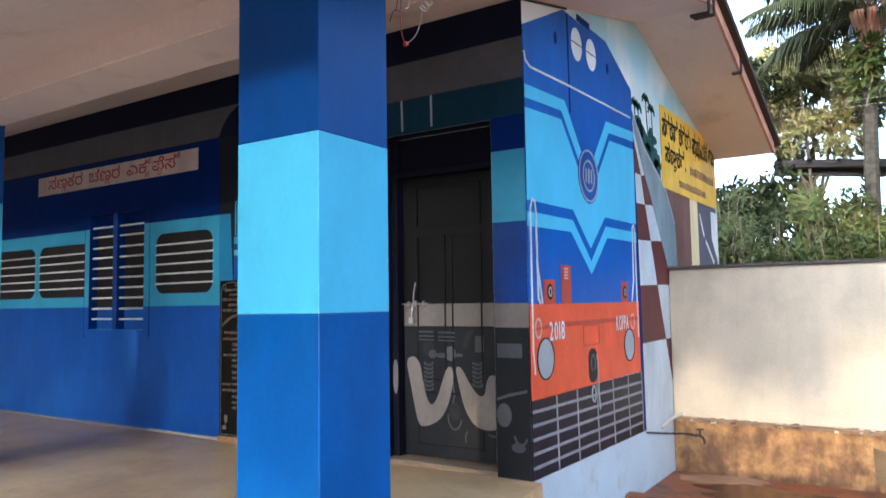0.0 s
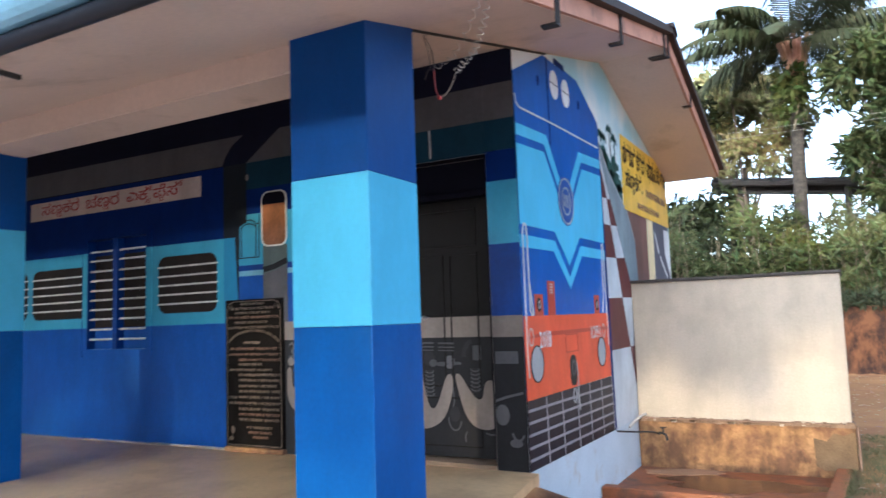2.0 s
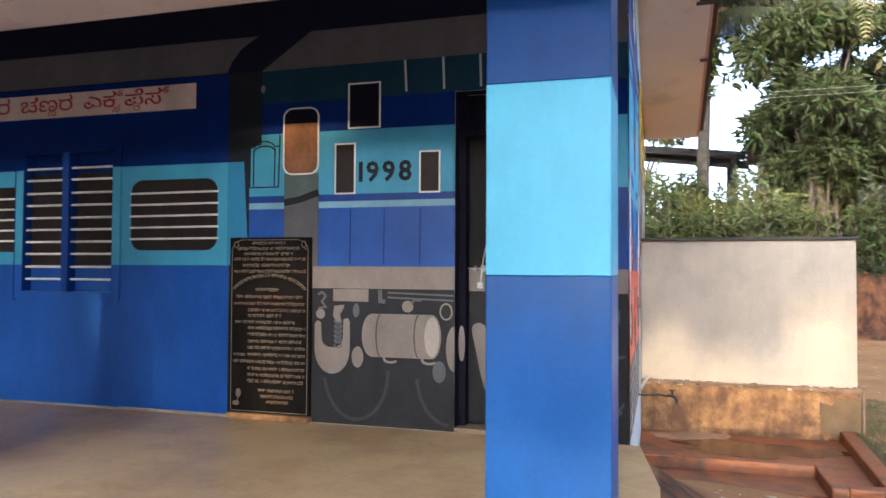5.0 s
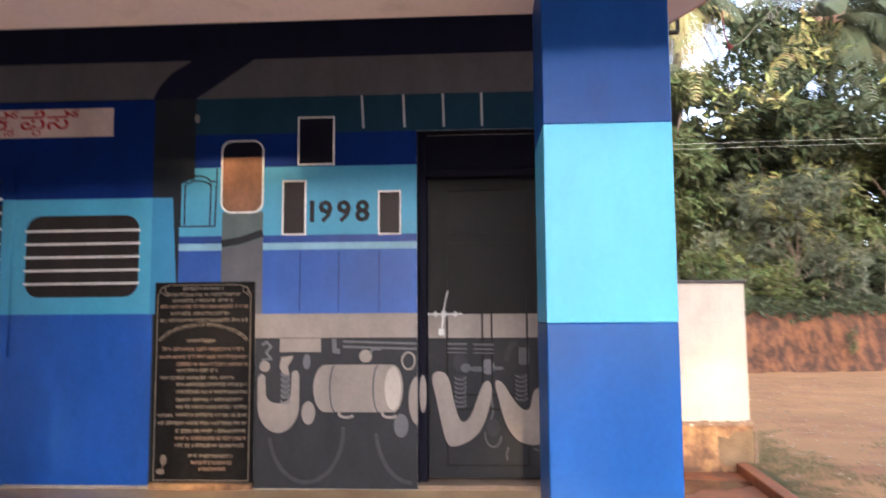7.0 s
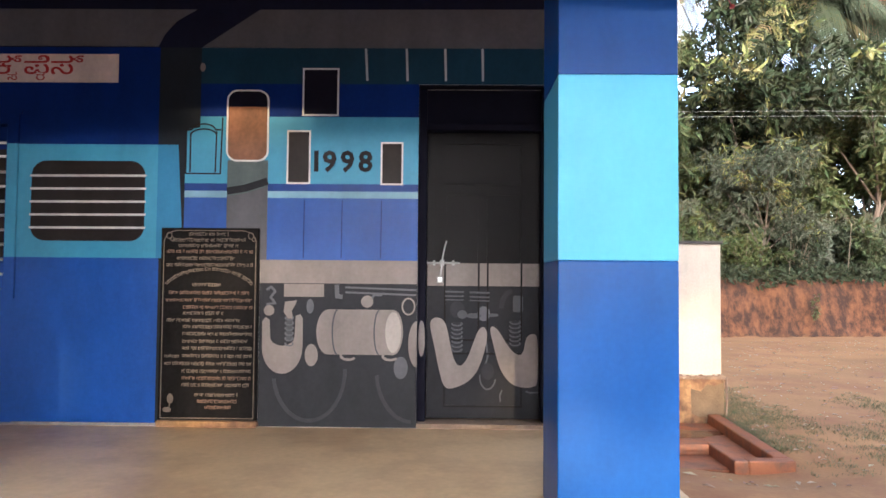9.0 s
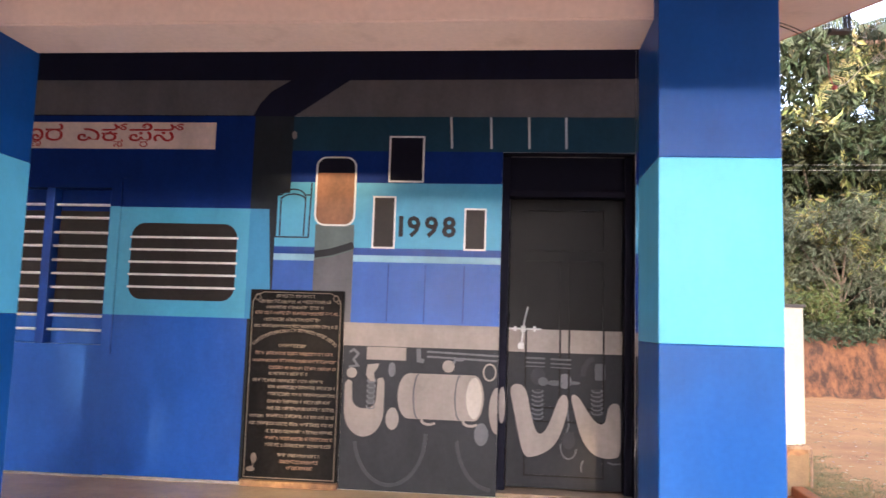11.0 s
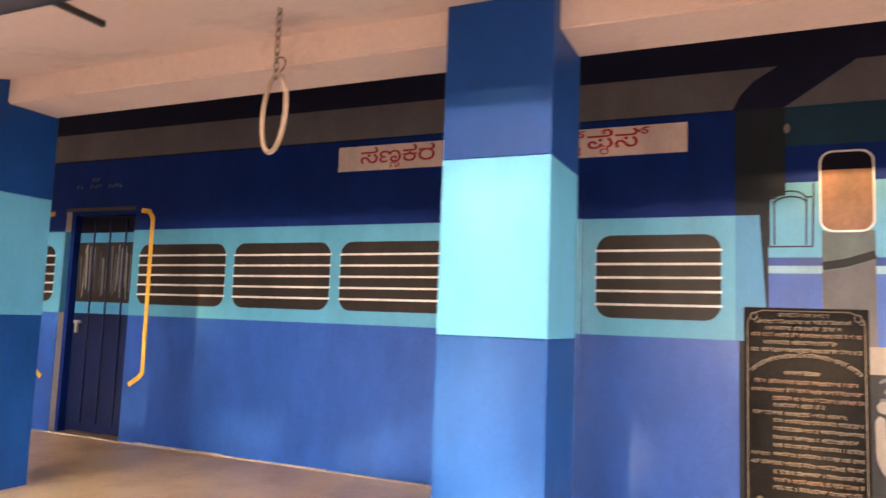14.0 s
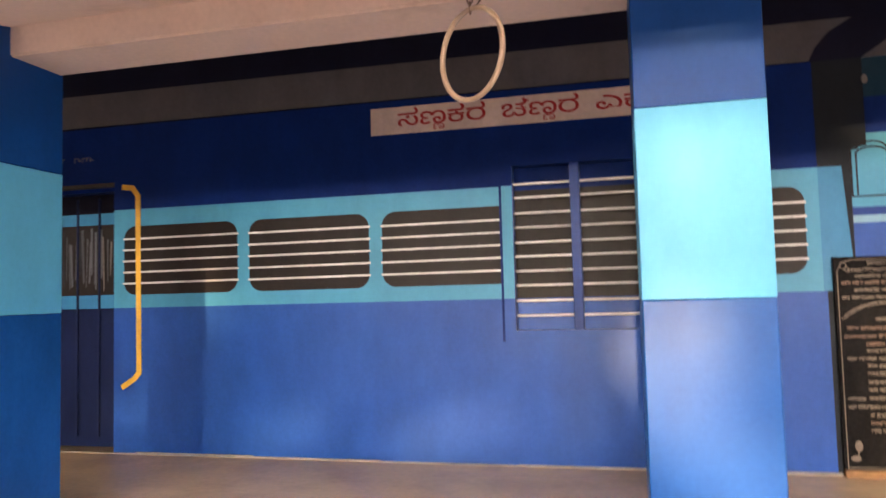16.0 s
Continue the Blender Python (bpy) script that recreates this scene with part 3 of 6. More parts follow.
# ---- pillars and beams ----
def pillar(x0, x1, z1, z2, label):
    p = empty("pillar", label, "pillar", "structure", "verandah pillars", ((x0 + x1) / 2, PILLAR_FRONT, 0))
    off = Matrix.Translation((-(x0 + x1) / 2, -PILLAR_FRONT, 0))
    made = [("lower_band", boxes((x0, x1, PILLAR_FRONT, PILLAR_BACK, -0.02, z1), bevel=0.006), PILLAR_BLUE, "glossy blue band"),
            ("middle_band", boxes((x0, x1, PILLAR_FRONT, PILLAR_BACK, z1, z2), bevel=0.004), AQUA, "bright cyan band")]
    bm = prism([(PILLAR_FRONT, z2), (PILLAR_BACK, z2), (PILLAR_BACK, soffit_z(PILLAR_BACK) + 0.04), (PILLAR_FRONT, soffit_z(PILLAR_FRONT) + 0.04)], along_x, x0, x1)
    bmesh.ops.bevel(bm, geom=list(bm.edges), offset=0.004, segments=1, affect="EDGES")
    made.append(("upper_band", bm, PILLAR_TOP, "deep blue band"))
    for name, bm, mat, lab in made:
        bm.transform(off)
        part(name, bm, mat, p, lab)
    return p


pillar(-2.412, -1.916, 1.095, 1.868, "square pillar banded blue and cyan at the verandah end")
pillar(-6.045, -5.536, 1.136, 1.921, "square verandah pillar banded blue, cyan and deep blue")
pillar(-9.75, -9.242, 1.131, 1.930, "square verandah pillar banded blue and cyan near the doorway")
for x0, x1 in ((-5.536, -2.412), (-9.242, -6.045), (LEFT_X, -9.75)):
    bm = prism([(2.42, 2.51), (2.79, 2.51), (2.79, soffit_z(2.79) + 0.03), (2.42, soffit_z(2.42) + 0.03)], along_x, x0, x1)
    bmesh.ops.bevel(bm, geom=[e for e in bm.edges if abs(e.verts[0].co.x - e.verts[1].co.x) > 1], offset=0.01, segments=2, affect="EDGES")
    tagged(part("beam", bm, SOFFIT), "pinkish limewashed concrete beam between the pillars", "beam", "verandah beams", "structure")

# ---- the painted coach on the front wall ----
COACH_R = -4.89
LO, HI = 1.140, 1.925
paint("lower_blue", [rect(LEFT_X, 0.004, -10.98, LO), rect(-10.06, 0.004, -6.915, LO), rect(-6.915, 0.004, -5.86, 0.855), rect(-5.86, 0.004, -4.87, LO)], 1, BLUE, wall_front, label="glossy blue lower coach side")
paint("window_band", [rect(LEFT_X, LO, -10.98, HI), rect(-10.06, LO, -6.915, HI), rect(-5.86, LO, COACH_R, HI)], 1, CYAN, wall_front, label="cyan band round the painted windows")
paint("coach_end", [(COACH_R, LO), (-4.715, LO), (-4.715, 1.36), (-4.75, HI), (COACH_R, HI)], 1, CYAN_SIDE, wall_front)
paint("upper_navy", [rect(LEFT_X, HI, -10.98, 2.605), rect(-10.98, 2.15, -10.06, 2.605), rect(-10.06, HI, -6.915, 2.605), rect(-6.915, 2.135, -5.86, 2.605), rect(-5.86, HI, COACH_R, 2.605)], 1, NAVY, wall_front, label="navy upper coach side")
paint("coach_roof", [(LEFT_X, 2.625), (-4.905, 2.612), (-4.86, 2.70), (-4.78, 2.79), (-4.64, 2.872), (LEFT_X, 2.895)], 2, ASH, wall_front, label="ash grey coach roof")
paint("top_black", [rect(LEFT_X, 2.605, -2.18, 3.18)], 1, NAVY_DARK, wall_front, label="dark navy strip under the ceiling")
paint("vestibule", [(COACH_R, HI), (-4.75, HI), (-4.715, 1.36), (-4.715, LO), (-4.87, LO), (-4.87, 0.004), (-4.17, 0.004), (-4.17, 1.34), (-4.60, 1.34), (-4.60, 2.605), (COACH_R, 2.605)], 1, GAP, wall_front, label="soot grey gap between coach and engine")


def coach_window(u0, u1, left_round=True, right_round=True, bars=True, lift=0.0):
    v0, v1 = 1.255 + lift, 1.80 + lift + (0.010 if lift == 0 else 0)
    shape = rounded(u0, v0, u1, v1, 0.10)
    if not right_round:
        shape = [(u1, p[1]) if p[0] > u1 - 0.11 else p for p in shape]
    w = paint("painted_window", shape, 2, WINDOW_PAINT, wall_front, label="painted dark coach window with white bars")
    for i in range(5):
        v = 1.345 + lift + (0.0900 if lift == 0 else 0.0885) * i
        paint("painted_bar", stroke([(u0 - (0.008 if left_round else 0), v), (u1 + (0.008 if right_round else 0), v + 0.003)], 0.015), 3, PALE, w)


coach_window(-5.765, -4.975)
coach_window(-7.80, -6.918, right_round=False, lift=-0.01)
coach_window(-8.865, -7.90, lift=-0.012)
coach_window(-9.965, -8.965, lift=-0.012)
coach_window(-12.05, -11.09, lift=-0.012)

board = paint("name_board", rect(-7.868, 2.357, -5.180, 2.556), 2, BOARD, wall_front, label="pinkish white painted name board with red letters")
VI = "\u0ccd"
lettering("letters", ["ಸ", ("ಣ", "ಣ"), "ಕ", "ರ", " ", "ಚಿ", ("ಣ", "ಣ"), "ರ", " ", "ಎ", ("ಕ" + VI, "ಸ"), ("ಪೆ", "ರ"), "ಸ" + VI], -7.66, 2.415, -5.42, 0.114, 3, RED, board, on_front, bold=0.006)

# words too faint to read over the far doorway
for u0, u1, v in ((-10.68, -10.52, 2.335), (-10.66, -10.55, 2.40), (-10.44, -10.25, 2.335), (-10.86, -10.76, 2.335)):
    n = int((u1 - u0) / 0.034)
    strokes = []
    for i in range(n):
        u = u0 + (u1 - u0) * i / n
        strokes += [rect(u, v + 0.006 * (i % 2), u + 0.007, v + 0.036), rect(u + 0.009, v + 0.03 - 0.02 * (i % 3 == 1), u + 0.026, v + 0.038 - 0.02 * (i % 3 == 1))]
    paint("faint_word", strokes, 2, SMOKE, wall_front)


def yellow_rail(u, side):
    paint("yellow_rail", stroke([(u - side * 0.145, 2.108), (u - side * 0.05, 2.095), (u, 2.03), (u + 0.01 * side, 0.63), (u - side * 0.03, 0.585), (u - side * 0.145, 0.515)], 0.042), 4, RAIL_YELLOW, wall_front, label="yellow painted grab rail")


yellow_rail(-9.838, 1)
yellow_rail(-11.29, -1)

# ---- the painted engine on the front wall ----
EL = -4.60
JAMB = -3.09
paint("engine_roof", [(EL, 2.605), (-2.18, 2.60), (-2.18, 2.877), (-4.20, 2.872)], 2, ASH, wall_front, label="ash grey engine roof")
paint("engine_teal", rect(EL, 2.3515, -2.18, 2.603), 2, TEAL, wall_front, label="dark teal band under the engine roof")
for u, lean in ((-3.46, 0.012), (-3.178, 0.008), (-2.912, 0.006), (-2.655, 0.004)):
    paint("roof_rib", stroke([(u, 2.60), (u + lean, 2.375)], 0.016), 3, LAMP_GREY, wall_front)
paint("engine_navy", rect(EL, 2.122, JAMB, 2.3515), 2, NAVY, wall_front)
paint("engine_cyan", [(EL, 2.122), (EL, 2.045), (-4.70, 2.03), (-4.70, 1.658), (JAMB, 1.658), (JAMB, 2.122)], 2, CYAN, wall_front, label="cyan engine side with the year")
paint("stripe_navy", rect(-4.70, 1.607, JAMB, 1.658), 2, DEEP, wall_front)
paint("stripe_pale", rect(-4.70, 1.560, JAMB, 1.607), 2, PALE_STRIPE, wall_front)
paint("engine_blue", rect(-4.70, 1.135, JAMB, 1.560), 2, BLUE, wall_front, label="blue engine side panels")
for u in (-3.87, -3.61, -3.34):
    paint("panel_joint", stroke([(u, 1.545), (u - 0.003, 1.15)], 0.007), 3, NAVY, wall_front)
paint("cab_shade", [(-4.405, 1.135), (-4.125, 1.135), (-4.125, 1.82), (-4.405, 1.82)], 3, RECESS, wall_front, label="grey green shaded recess of the cab")
paint("cab_foot", [(-4.405, 1.135), (-4.125, 1.135), (-4.125, 1.64), (-4.28, 1.59), (-4.405, 1.57)], 3.5, ASH, wall_front)
paint("cab_stripe", stroke([(-4.405, 1.605), (-4.28, 1.625), (-4.125, 1.675)], 0.05), 4, SOOT, wall_front)
pane = paint("cab_pane", rounded(-4.41, 1.815, -4.128, 2.302, 0.07), 4, AMBER, wall_front, label="amber brown cab pane with a pale outline")
# eave shadow painted in: black coat above its edge at 2.19
paint("pane_shade", [(-4.41 + 0.0, 2.19), (-4.128, 2.19), (-4.128, 2.235), (-4.15, 2.28), (-4.20, 2.302), (-4.34, 2.302), (-4.39, 2.28), (-4.41, 2.235)], 5, BLACK, pane)
paint("pane_outline", stroke(rounded(-4.41, 1.815, -4.128, 2.302, 0.07), 0.011, True), 6, PALE, pane)
for u0, v0, u1, v1 in ((-3.888, 2.134, -3.648, 2.455), (-3.990, 1.662, -3.838, 2.022), (-3.343, 1.658, -3.200, 1.943)):
    w = paint("side_window", rect(u0, v0, u1, v1), 4, WINDOW_PAINT if v1 < 2.1 else BLACK, wall_front, label="dark painted engine window with a white outline")
    paint("window_outline", stroke(rect(u0, v0, u1, v1), 0.011, True), 5, PALE, w)
lettering("year", ["1", "9", "9", "8"], -3.808, 1.748, -3.405, 0.138, 3, INK, wall_front, on_front, gap=0.14, bold=0.03)
for pts in ([(-4.695, 1.725), (-4.45, 1.725)], [(-4.695, 1.725), (-4.695, 2.03)], [(-4.455, 1.725), (-4.445, 2.115)], [(-4.665, 1.735), (-4.665, 2.01)], [(-4.49, 1.735), (-4.485, 2.02)],
            [(-4.70, 2.025)] + arc(-4.575, 2.02, 0.085, 0.05, 170, 10, 8) + [(-4.455, 2.03)], arc(-4.575, 1.99, 0.09, 0.045, 170, 10, 8)):
    paint("cupboard_line", stroke(pts, 0.010), 3, INK, wall_front)
paint("buffer_lamp", ellipse(-4.59, 2.465, 0.018, 0.03, 12), 4, BEIGE, wall_front)

# strip of the engine beyond the door
paint("corner_navy", rect(-2.178, 2.13, GABLE_X, 3.10), 1, NAVY, wall_gable, on_front)
paint("corner_top", rect(-2.178, 2.877, GABLE_X, 3.14), 2, NAVY_DARK, wall_gable, on_front)
paint("corner_roof", rect(-2.178, 2.60, GABLE_X, 2.877), 3, ASH, wall_gable, on_front)
paint("corner_teal", rect(-2.178, 2.362, GABLE_X, 2.60), 3, TEAL, wall_gable, on_front)
paint("corner_cyan", rect(-2.178, 1.655, GABLE_X, 2.13), 1, CYAN, wall_gable, on_front)
paint("corner_blue", rect(-2.178, 1.122, GABLE_X, 1.655), 1, DEEP, wall_gable, on_front)
paint("corner_beige", rect(-2.178, 0.965, GABLE_X, 1.122), 1, BEIGE, wall_gable, on_front)
paint("corner_charcoal", rect(-2.178, 0.0, GABLE_X, 0.965), 1, SOOT, wall_gable, on_front)
for u0, v0, u1, v1 in ((-2.16, 0.77, -1.98, 0.86),):
    paint("step_box", rect(u0, v0, u1, v1), 2, SMOKE, wall_gable, on_front)
paint("hose", stroke([(-2.17, 0.50), (-2.08, 0.53), (-1.95, 0.56)], 0.018), 2, SMOKE, wall_gable, on_front)
paint("cylinder_end", ellipse(-2.12, 0.40, 0.055, 0.075), 2, SMOKE, wall_gable, on_front)
paint("fitting", ellipse(-2.02, 0.20, 0.05, 0.03), 2, SMOKE, wall_gable, on_front)
paint("fitting", stroke(arc(-2.0, 0.30, 0.05, 0.08, 200, 330, 8), 0.014), 2, SMOKE, wall_gable, on_front)

# running gear below the sill
paint("sill_beam", rect(-4.168, 0.976, JAMB, 1.135), 2, BEIGE, wall_front, label="beige sill beam of the engine")
paint("gear_ground", rect(-4.168, 0.004, JAMB, 0.976), 2, CHARCOAL, wall_front, label="charcoal ground behind the running gear")


def hanger(name, u0, u1, vt_l, vt_r, v_in, v_out, w, place, parent, layer, material):
    """A U-shaped spring hanger: two arms and a rounded bottom."""
    uc, ru = (u0 + u1) / 2, (u1 - u0) / 2
    outer = arc(uc, v_in - 0.02, ru, v_in - 0.02 - v_out, 180, 360, 14)
    inner_pts = arc(uc, v_in + 0.05, ru - w, 0.06, 360, 180, 10)
    shape = [(u0, vt_l - 0.03), *outer, (u1, vt_r - 0.03), (u1 - w * 0.3, vt_r), (u1 - w * 0.9, vt_r - 0.01), *inner_pts, (u0 + w * 0.9, vt_l - 0.02), (u0 + w * 0.4, vt_l)]
    return paint(name, shape, layer, material, parent, place)


hanger("spring_hanger", -4.145, -3.868, 0.745, 0.765, 0.56, 0.36, 0.055, on_front, wall_front, 3, BEIGE)
for i in range(6):
    paint("coil_turn", stroke(arc(-3.96, 0.74 - 0.035 * i, 0.028, 0.014, 150, 400, 8), 0.008), 4, SMOKE, wall_front)
paint("spring_stem", rect(-3.982, 0.58, -3.938, 0.74), 3.5, WHEEL, wall_front)
paint("tool_box", rect(-4.0, 0.884, -3.726, 0.972), 3, BEIGE, wall_front)
paint("air_tank", [(-3.70, 0.80)] + arc(-3.250, 0.647, 0.066, 0.153, 90, -90, 12) + arc(-3.695, 0.647, 0.08, 0.153, 270, 90, 12), 3, BEIGE, wall_front, label="painted beige air tank")
paint("tank_end", ellipse(-3.250, 0.647, 0.054, 0.138), 4, TANK_END, wall_front)
for u in (-3.63, -3.345):
    paint("tank_strap", stroke(arc(u, 0.647, 0.035, 0.15, 95, 265, 10), 0.009), 4, WHEEL, wall_front)
    paint("tank_foot", stroke(arc(u + 0.075, 0.485, 0.05, 0.025, 160, 330, 8), 0.016), 4, BEIGE, wall_front)
for u, v, ru, rv, m in ((-3.807, 0.489, 0.045, 0.075, BEIGE), (-3.43, 0.855, 0.042, 0.042, BEIGE), (-4.10, 0.79, 0.036, 0.036, BEIGE), (-3.148, 0.824, 0.05, 0.065, CHARCOAL), (-3.197, 0.408, 0.048, 0.075, SMOKE), (-3.82, 0.82, 0.025, 0.05, SMOKE)):
    paint("gear_fitting", ellipse(u, v, ru, rv, 20), 3, m, wall_front)
paint("ring", stroke(ellipse(-3.148, 0.824, 0.042, 0.055, 18), 0.011, True), 4, BEIGE, wall_front)
paint("elbow", [(-3.99, 0.85), (-3.91, 0.86), (-3.92, 0.83), (-3.945, 0.79), (-3.935, 0.735), (-3.97, 0.735), (-4.0, 0.78)], 4, BEIGE, wall_front)
paint("half_disc", [p for p in arc(JAMB, 0.569, 0.058, 0.155, 90, 270, 14)], 3, BEIGE, wall_front)
paint("bracket", stroke([(-3.64, 0.97), (-3.635, 0.89), (-3.60, 0.885)], 0.03), 3, SMOKE, wall_front)
paint("hook_rod", stroke([(-3.40, 0.87), (-3.385, 0.90), (-3.33, 0.90)], 0.016), 3, SMOKE, wall_front)
for dv in (0.0, -0.034):
    paint("brake_pipe", stroke([(-3.58, 0.951 + dv), (-3.095, 0.935 + dv)], 0.013), 3, SMOKE, wall_front)
paint("hose", stroke([(-4.12, 0.93), (-4.09, 0.95), (-4.06, 0.92), (-4.09, 0.88), (-4.06, 0.84), (-4.12, 0.83)], 0.016), 3, SMOKE, wall_front)
for u, a0, a1, r in ((-3.82, 190, 362, 0.245), (-3.12, 185, 268, 0.24)):
    paint("wheel_rim", stroke(arc(u, 0.385, r, 0.34, a0, a1, 20), 0.024), 3, RIM, wall_front)

# ---- black panelled door with the running gear painted across it ----
door_1 = empty("door_1", "closed black panelled wooden door with a steel latch and painted running gear", "door", "structure")
part("frame", boxes((-3.09, -3.035, 4.37, 4.50, 0.03, 2.35), (-2.235, -2.18, 4.37, 4.50, 0.03, 2.35), (-3.035, -2.235, 4.37, 4.50, 2.055, 2.10), bevel=0.004), BLACK, door_1)
part("lining", boxes((-3.0895, -3.086, 4.284, 4.368, 0.03, 2.349), (-2.184, -2.1805, 4.284, 4.368, 0.03, 2.349), (-3.086, -2.184, 4.278, 4.368, 2.340, 2.3495)), BLACK, door_1)
part("transom", boxes((-3.035, -2.235, 4.42, 4.46, 2.10, 2.35)), BLACK, door_1)
leaf = part("leaf", boxes((-3.032, -2.238, LEAF_Y, 4.475, 0.04, 2.05), bevel=0.003), DOOR, door_1, "black painted wooden door leaf")
ridges = []
for u0, u1, v0, v1 in ((-2.91, -2.36, 1.68, 1.98), (-2.91, -2.66, 1.13, 1.62), (-2.61, -2.36, 1.13, 1.62), (-2.91, -2.66, 0.58, 1.13), (-2.61, -2.36, 0.58, 1.13), (-2.91, -2.36, 0.12, 0.50)):
    w, out = 0.013, 0.010 if v0 > 1 else 0.0045
    ridges += [(u0, u0 + w, LEAF_Y - out, LEAF_Y + 0.004, v0, v1), (u1 - w, u1, LEAF_Y - out, LEAF_Y + 0.004, v0, v1)]
    if v0 != 1.13:
        ridges.append((u0 + w, u1 - w, LEAF_Y - out, LEAF_Y + 0.004, v0, v0 + w))
    if v1 != 1.13:
        ridges.append((u0 + w, u1 - w, LEAF_Y - out, LEAF_Y + 0.004, v1 - w, v1))
part("moulding", boxes(*ridges), DOOR, door_1)
paint("sill_beam", rect(-3.03, 0.965, -2.24, 1.125), 1, BEIGE, leaf, on_leaf)
paint("gear_ground", rect(-3.03, 0.045, -2.24, 0.965), 1, SOOT, leaf, on_leaf)
# two painted hangers: the first leans like a tick, the second has a broad flat foot
TICK = [(-3.012, 0.70), (-2.985, 0.742), (-2.93, 0.742), (-2.892, 0.70), (-2.865, 0.564), (-2.832, 0.43), (-2.79, 0.398), (-2.742, 0.455), (-2.702, 0.57), (-2.66, 0.675), (-2.615, 0.68), (-2.60, 0.60), (-2.652, 0.405), (-2.72, 0.303), (-2.84, 0.246), (-2.908, 0.252), (-2.945, 0.394), (-2.978, 0.56)]
FOOT = [(-2.592, 0.684), (-2.54, 0.68), (-2.478, 0.575), (-2.41, 0.488), (-2.352, 0.488), (-2.338, 0.59), (-2.31, 0.634), (-2.25, 0.63), (-2.246, 0.45), (-2.25, 0.285), (-2.285, 0.262), (-2.36, 0.258), (-2.441, 0.284), (-2.514, 0.379), (-2.56, 0.545)]
for outline in (TICK, FOOT):
    paint("spring_hanger", softened(outline), 2, BEIGE, leaf, on_leaf)
for u, top, turns in ((-2.816, 0.70, 7), (-2.41, 0.715, 6)):
    paint("spring_stem", rect(u - 0.026, top - 0.03 * turns, u + 0.026, top + 0.01), 1.4, CHARCOAL, leaf, on_leaf)
    for i in range(turns):
        paint("coil_turn", stroke(arc(u, top - 0.03 * i, 0.036, 0.014, 160, 390, 8), 0.010), 2.2, WHEEL, leaf, on_leaf)
for lift, (u, v, ru, rv, m) in enumerate(((-2.63, 0.772, 0.045, 0.052, SMOKE), (-2.815, 0.80, 0.052, 0.06, CHARCOAL), (-2.78, 0.765, 0.035, 0.03, WHEEL), (-2.60, 0.37, 0.045, 0.06, CHARCOAL), (-2.70, 0.757, 0.055, 0.018, WHEEL), (-2.565, 0.762, 0.04, 0.012, WHEEL))):
    paint("gear_fitting", ellipse(u, v, ru, rv, 18), 1.2 + 0.12 * lift, m, leaf, on_leaf)
paint("pipe_elbow", stroke(arc(-2.43, 0.81, 0.075, 0.12, 90, 180, 8), 0.036), 1.3, CHARCOAL, leaf, on_leaf)
paint("junction_box", rounded(-2.425, 0.785, -2.355, 0.90, 0.012, 3), 1.6, WHEEL, leaf, on_leaf)
paint("stay_rod", stroke([(-2.615, 0.62), (-2.60, 0.47), (-2.635, 0.36)], 0.012), 1.5, WHEEL, leaf, on_leaf)
for v, w in ((0.925, 0.013), (0.894, 0.010), (0.868, 0.007)):
    paint("brake_pipe", stroke([(-2.90, v), (-2.77, v - 0.002)], w), 2, WHEEL, leaf, on_leaf)
    paint("brake_pipe", stroke([(-2.73, v - 0.004), (-2.59, v - 0.007)], w), 2, WHEEL, leaf, on_leaf)
paint("hose", stroke(arc(-2.60, 0.33, 0.055, 0.085, 170, 350, 10), 0.010), 1.5, WHEEL, leaf, on_leaf)
paint("chain_end", stroke([(-2.50, 0.24), (-2.515, 0.20), (-2.51, 0.16)], 0.010), 1.5, WHEEL, leaf, on_leaf)
paint("step_iron", stroke([(-2.335, 0.235), (-2.30, 0.222), (-2.245, 0.228)], 0.011), 1.5, WHEEL, leaf, on_leaf)
paint("half_disc", ellipse(-3.062, 0.60, 0.024, 0.125, 20), 1, BEIGE, door_1, lambda u, v, d: (u, 4.37 - d, v))
latch = part("latch", boxes((-2.99, -2.972, LEAF_Y - 0.020, LEAF_Y, 1.108, 1.144), (-2.94, -2.908, LEAF_Y - 0.022, LEAF_Y, 1.104, 1.148), (-2.855, -2.837, LEAF_Y - 0.020, LEAF_Y, 1.108, 1.144), bevel=0.003), STEEL, door_1, "bright steel sliding latch")
tube("bolt", [(-3.05, LEAF_Y - 0.020, 1.126), (-2.80, LEAF_Y - 0.020, 1.126)], 0.006, STEEL, latch, smooth=False)
tube("lever", [(-2.925, LEAF_Y - 0.03, 1.13), (-2.915, LEAF_Y - 0.045, 1.21), (-2.893, LEAF_Y - 0.045, 1.28)], 0.0055, STEEL, latch)
tube("hasp", [(-2.925, LEAF_Y - 0.035, 1.12), (-2.93, LEAF_Y - 0.040, 1.06), (-2.935, LEAF_Y - 0.040, 1.03)], 0.007, STEEL, latch)
part("padlock", boxes((-2.958, -2.918, LEAF_Y - 0.050, LEAF_Y - 0.028, 0.985, 1.03), bevel=0.006), STEEL, latch)

# ---- window with iron bars over closed painted shutters ----
window_1 = empty("window_1", "barred window with closed shutters painted as a coach window", "window", "structure")
WX0, WX1, WZ0, WZ1 = -6.915, -5.86, 0.855, 2.135
FW = 0.075


def banded(name, x0, x1, y0, y1, z0, z1, parent):
    """An upright of the frame, painted in the coach's bands."""
    for a, b, m in ((z0, LO, BLUE), (LO, HI, CYAN), (HI, z1, NAVY)):
        part(name, boxes((x0, x1, y0, y1, a, b)), m, parent)


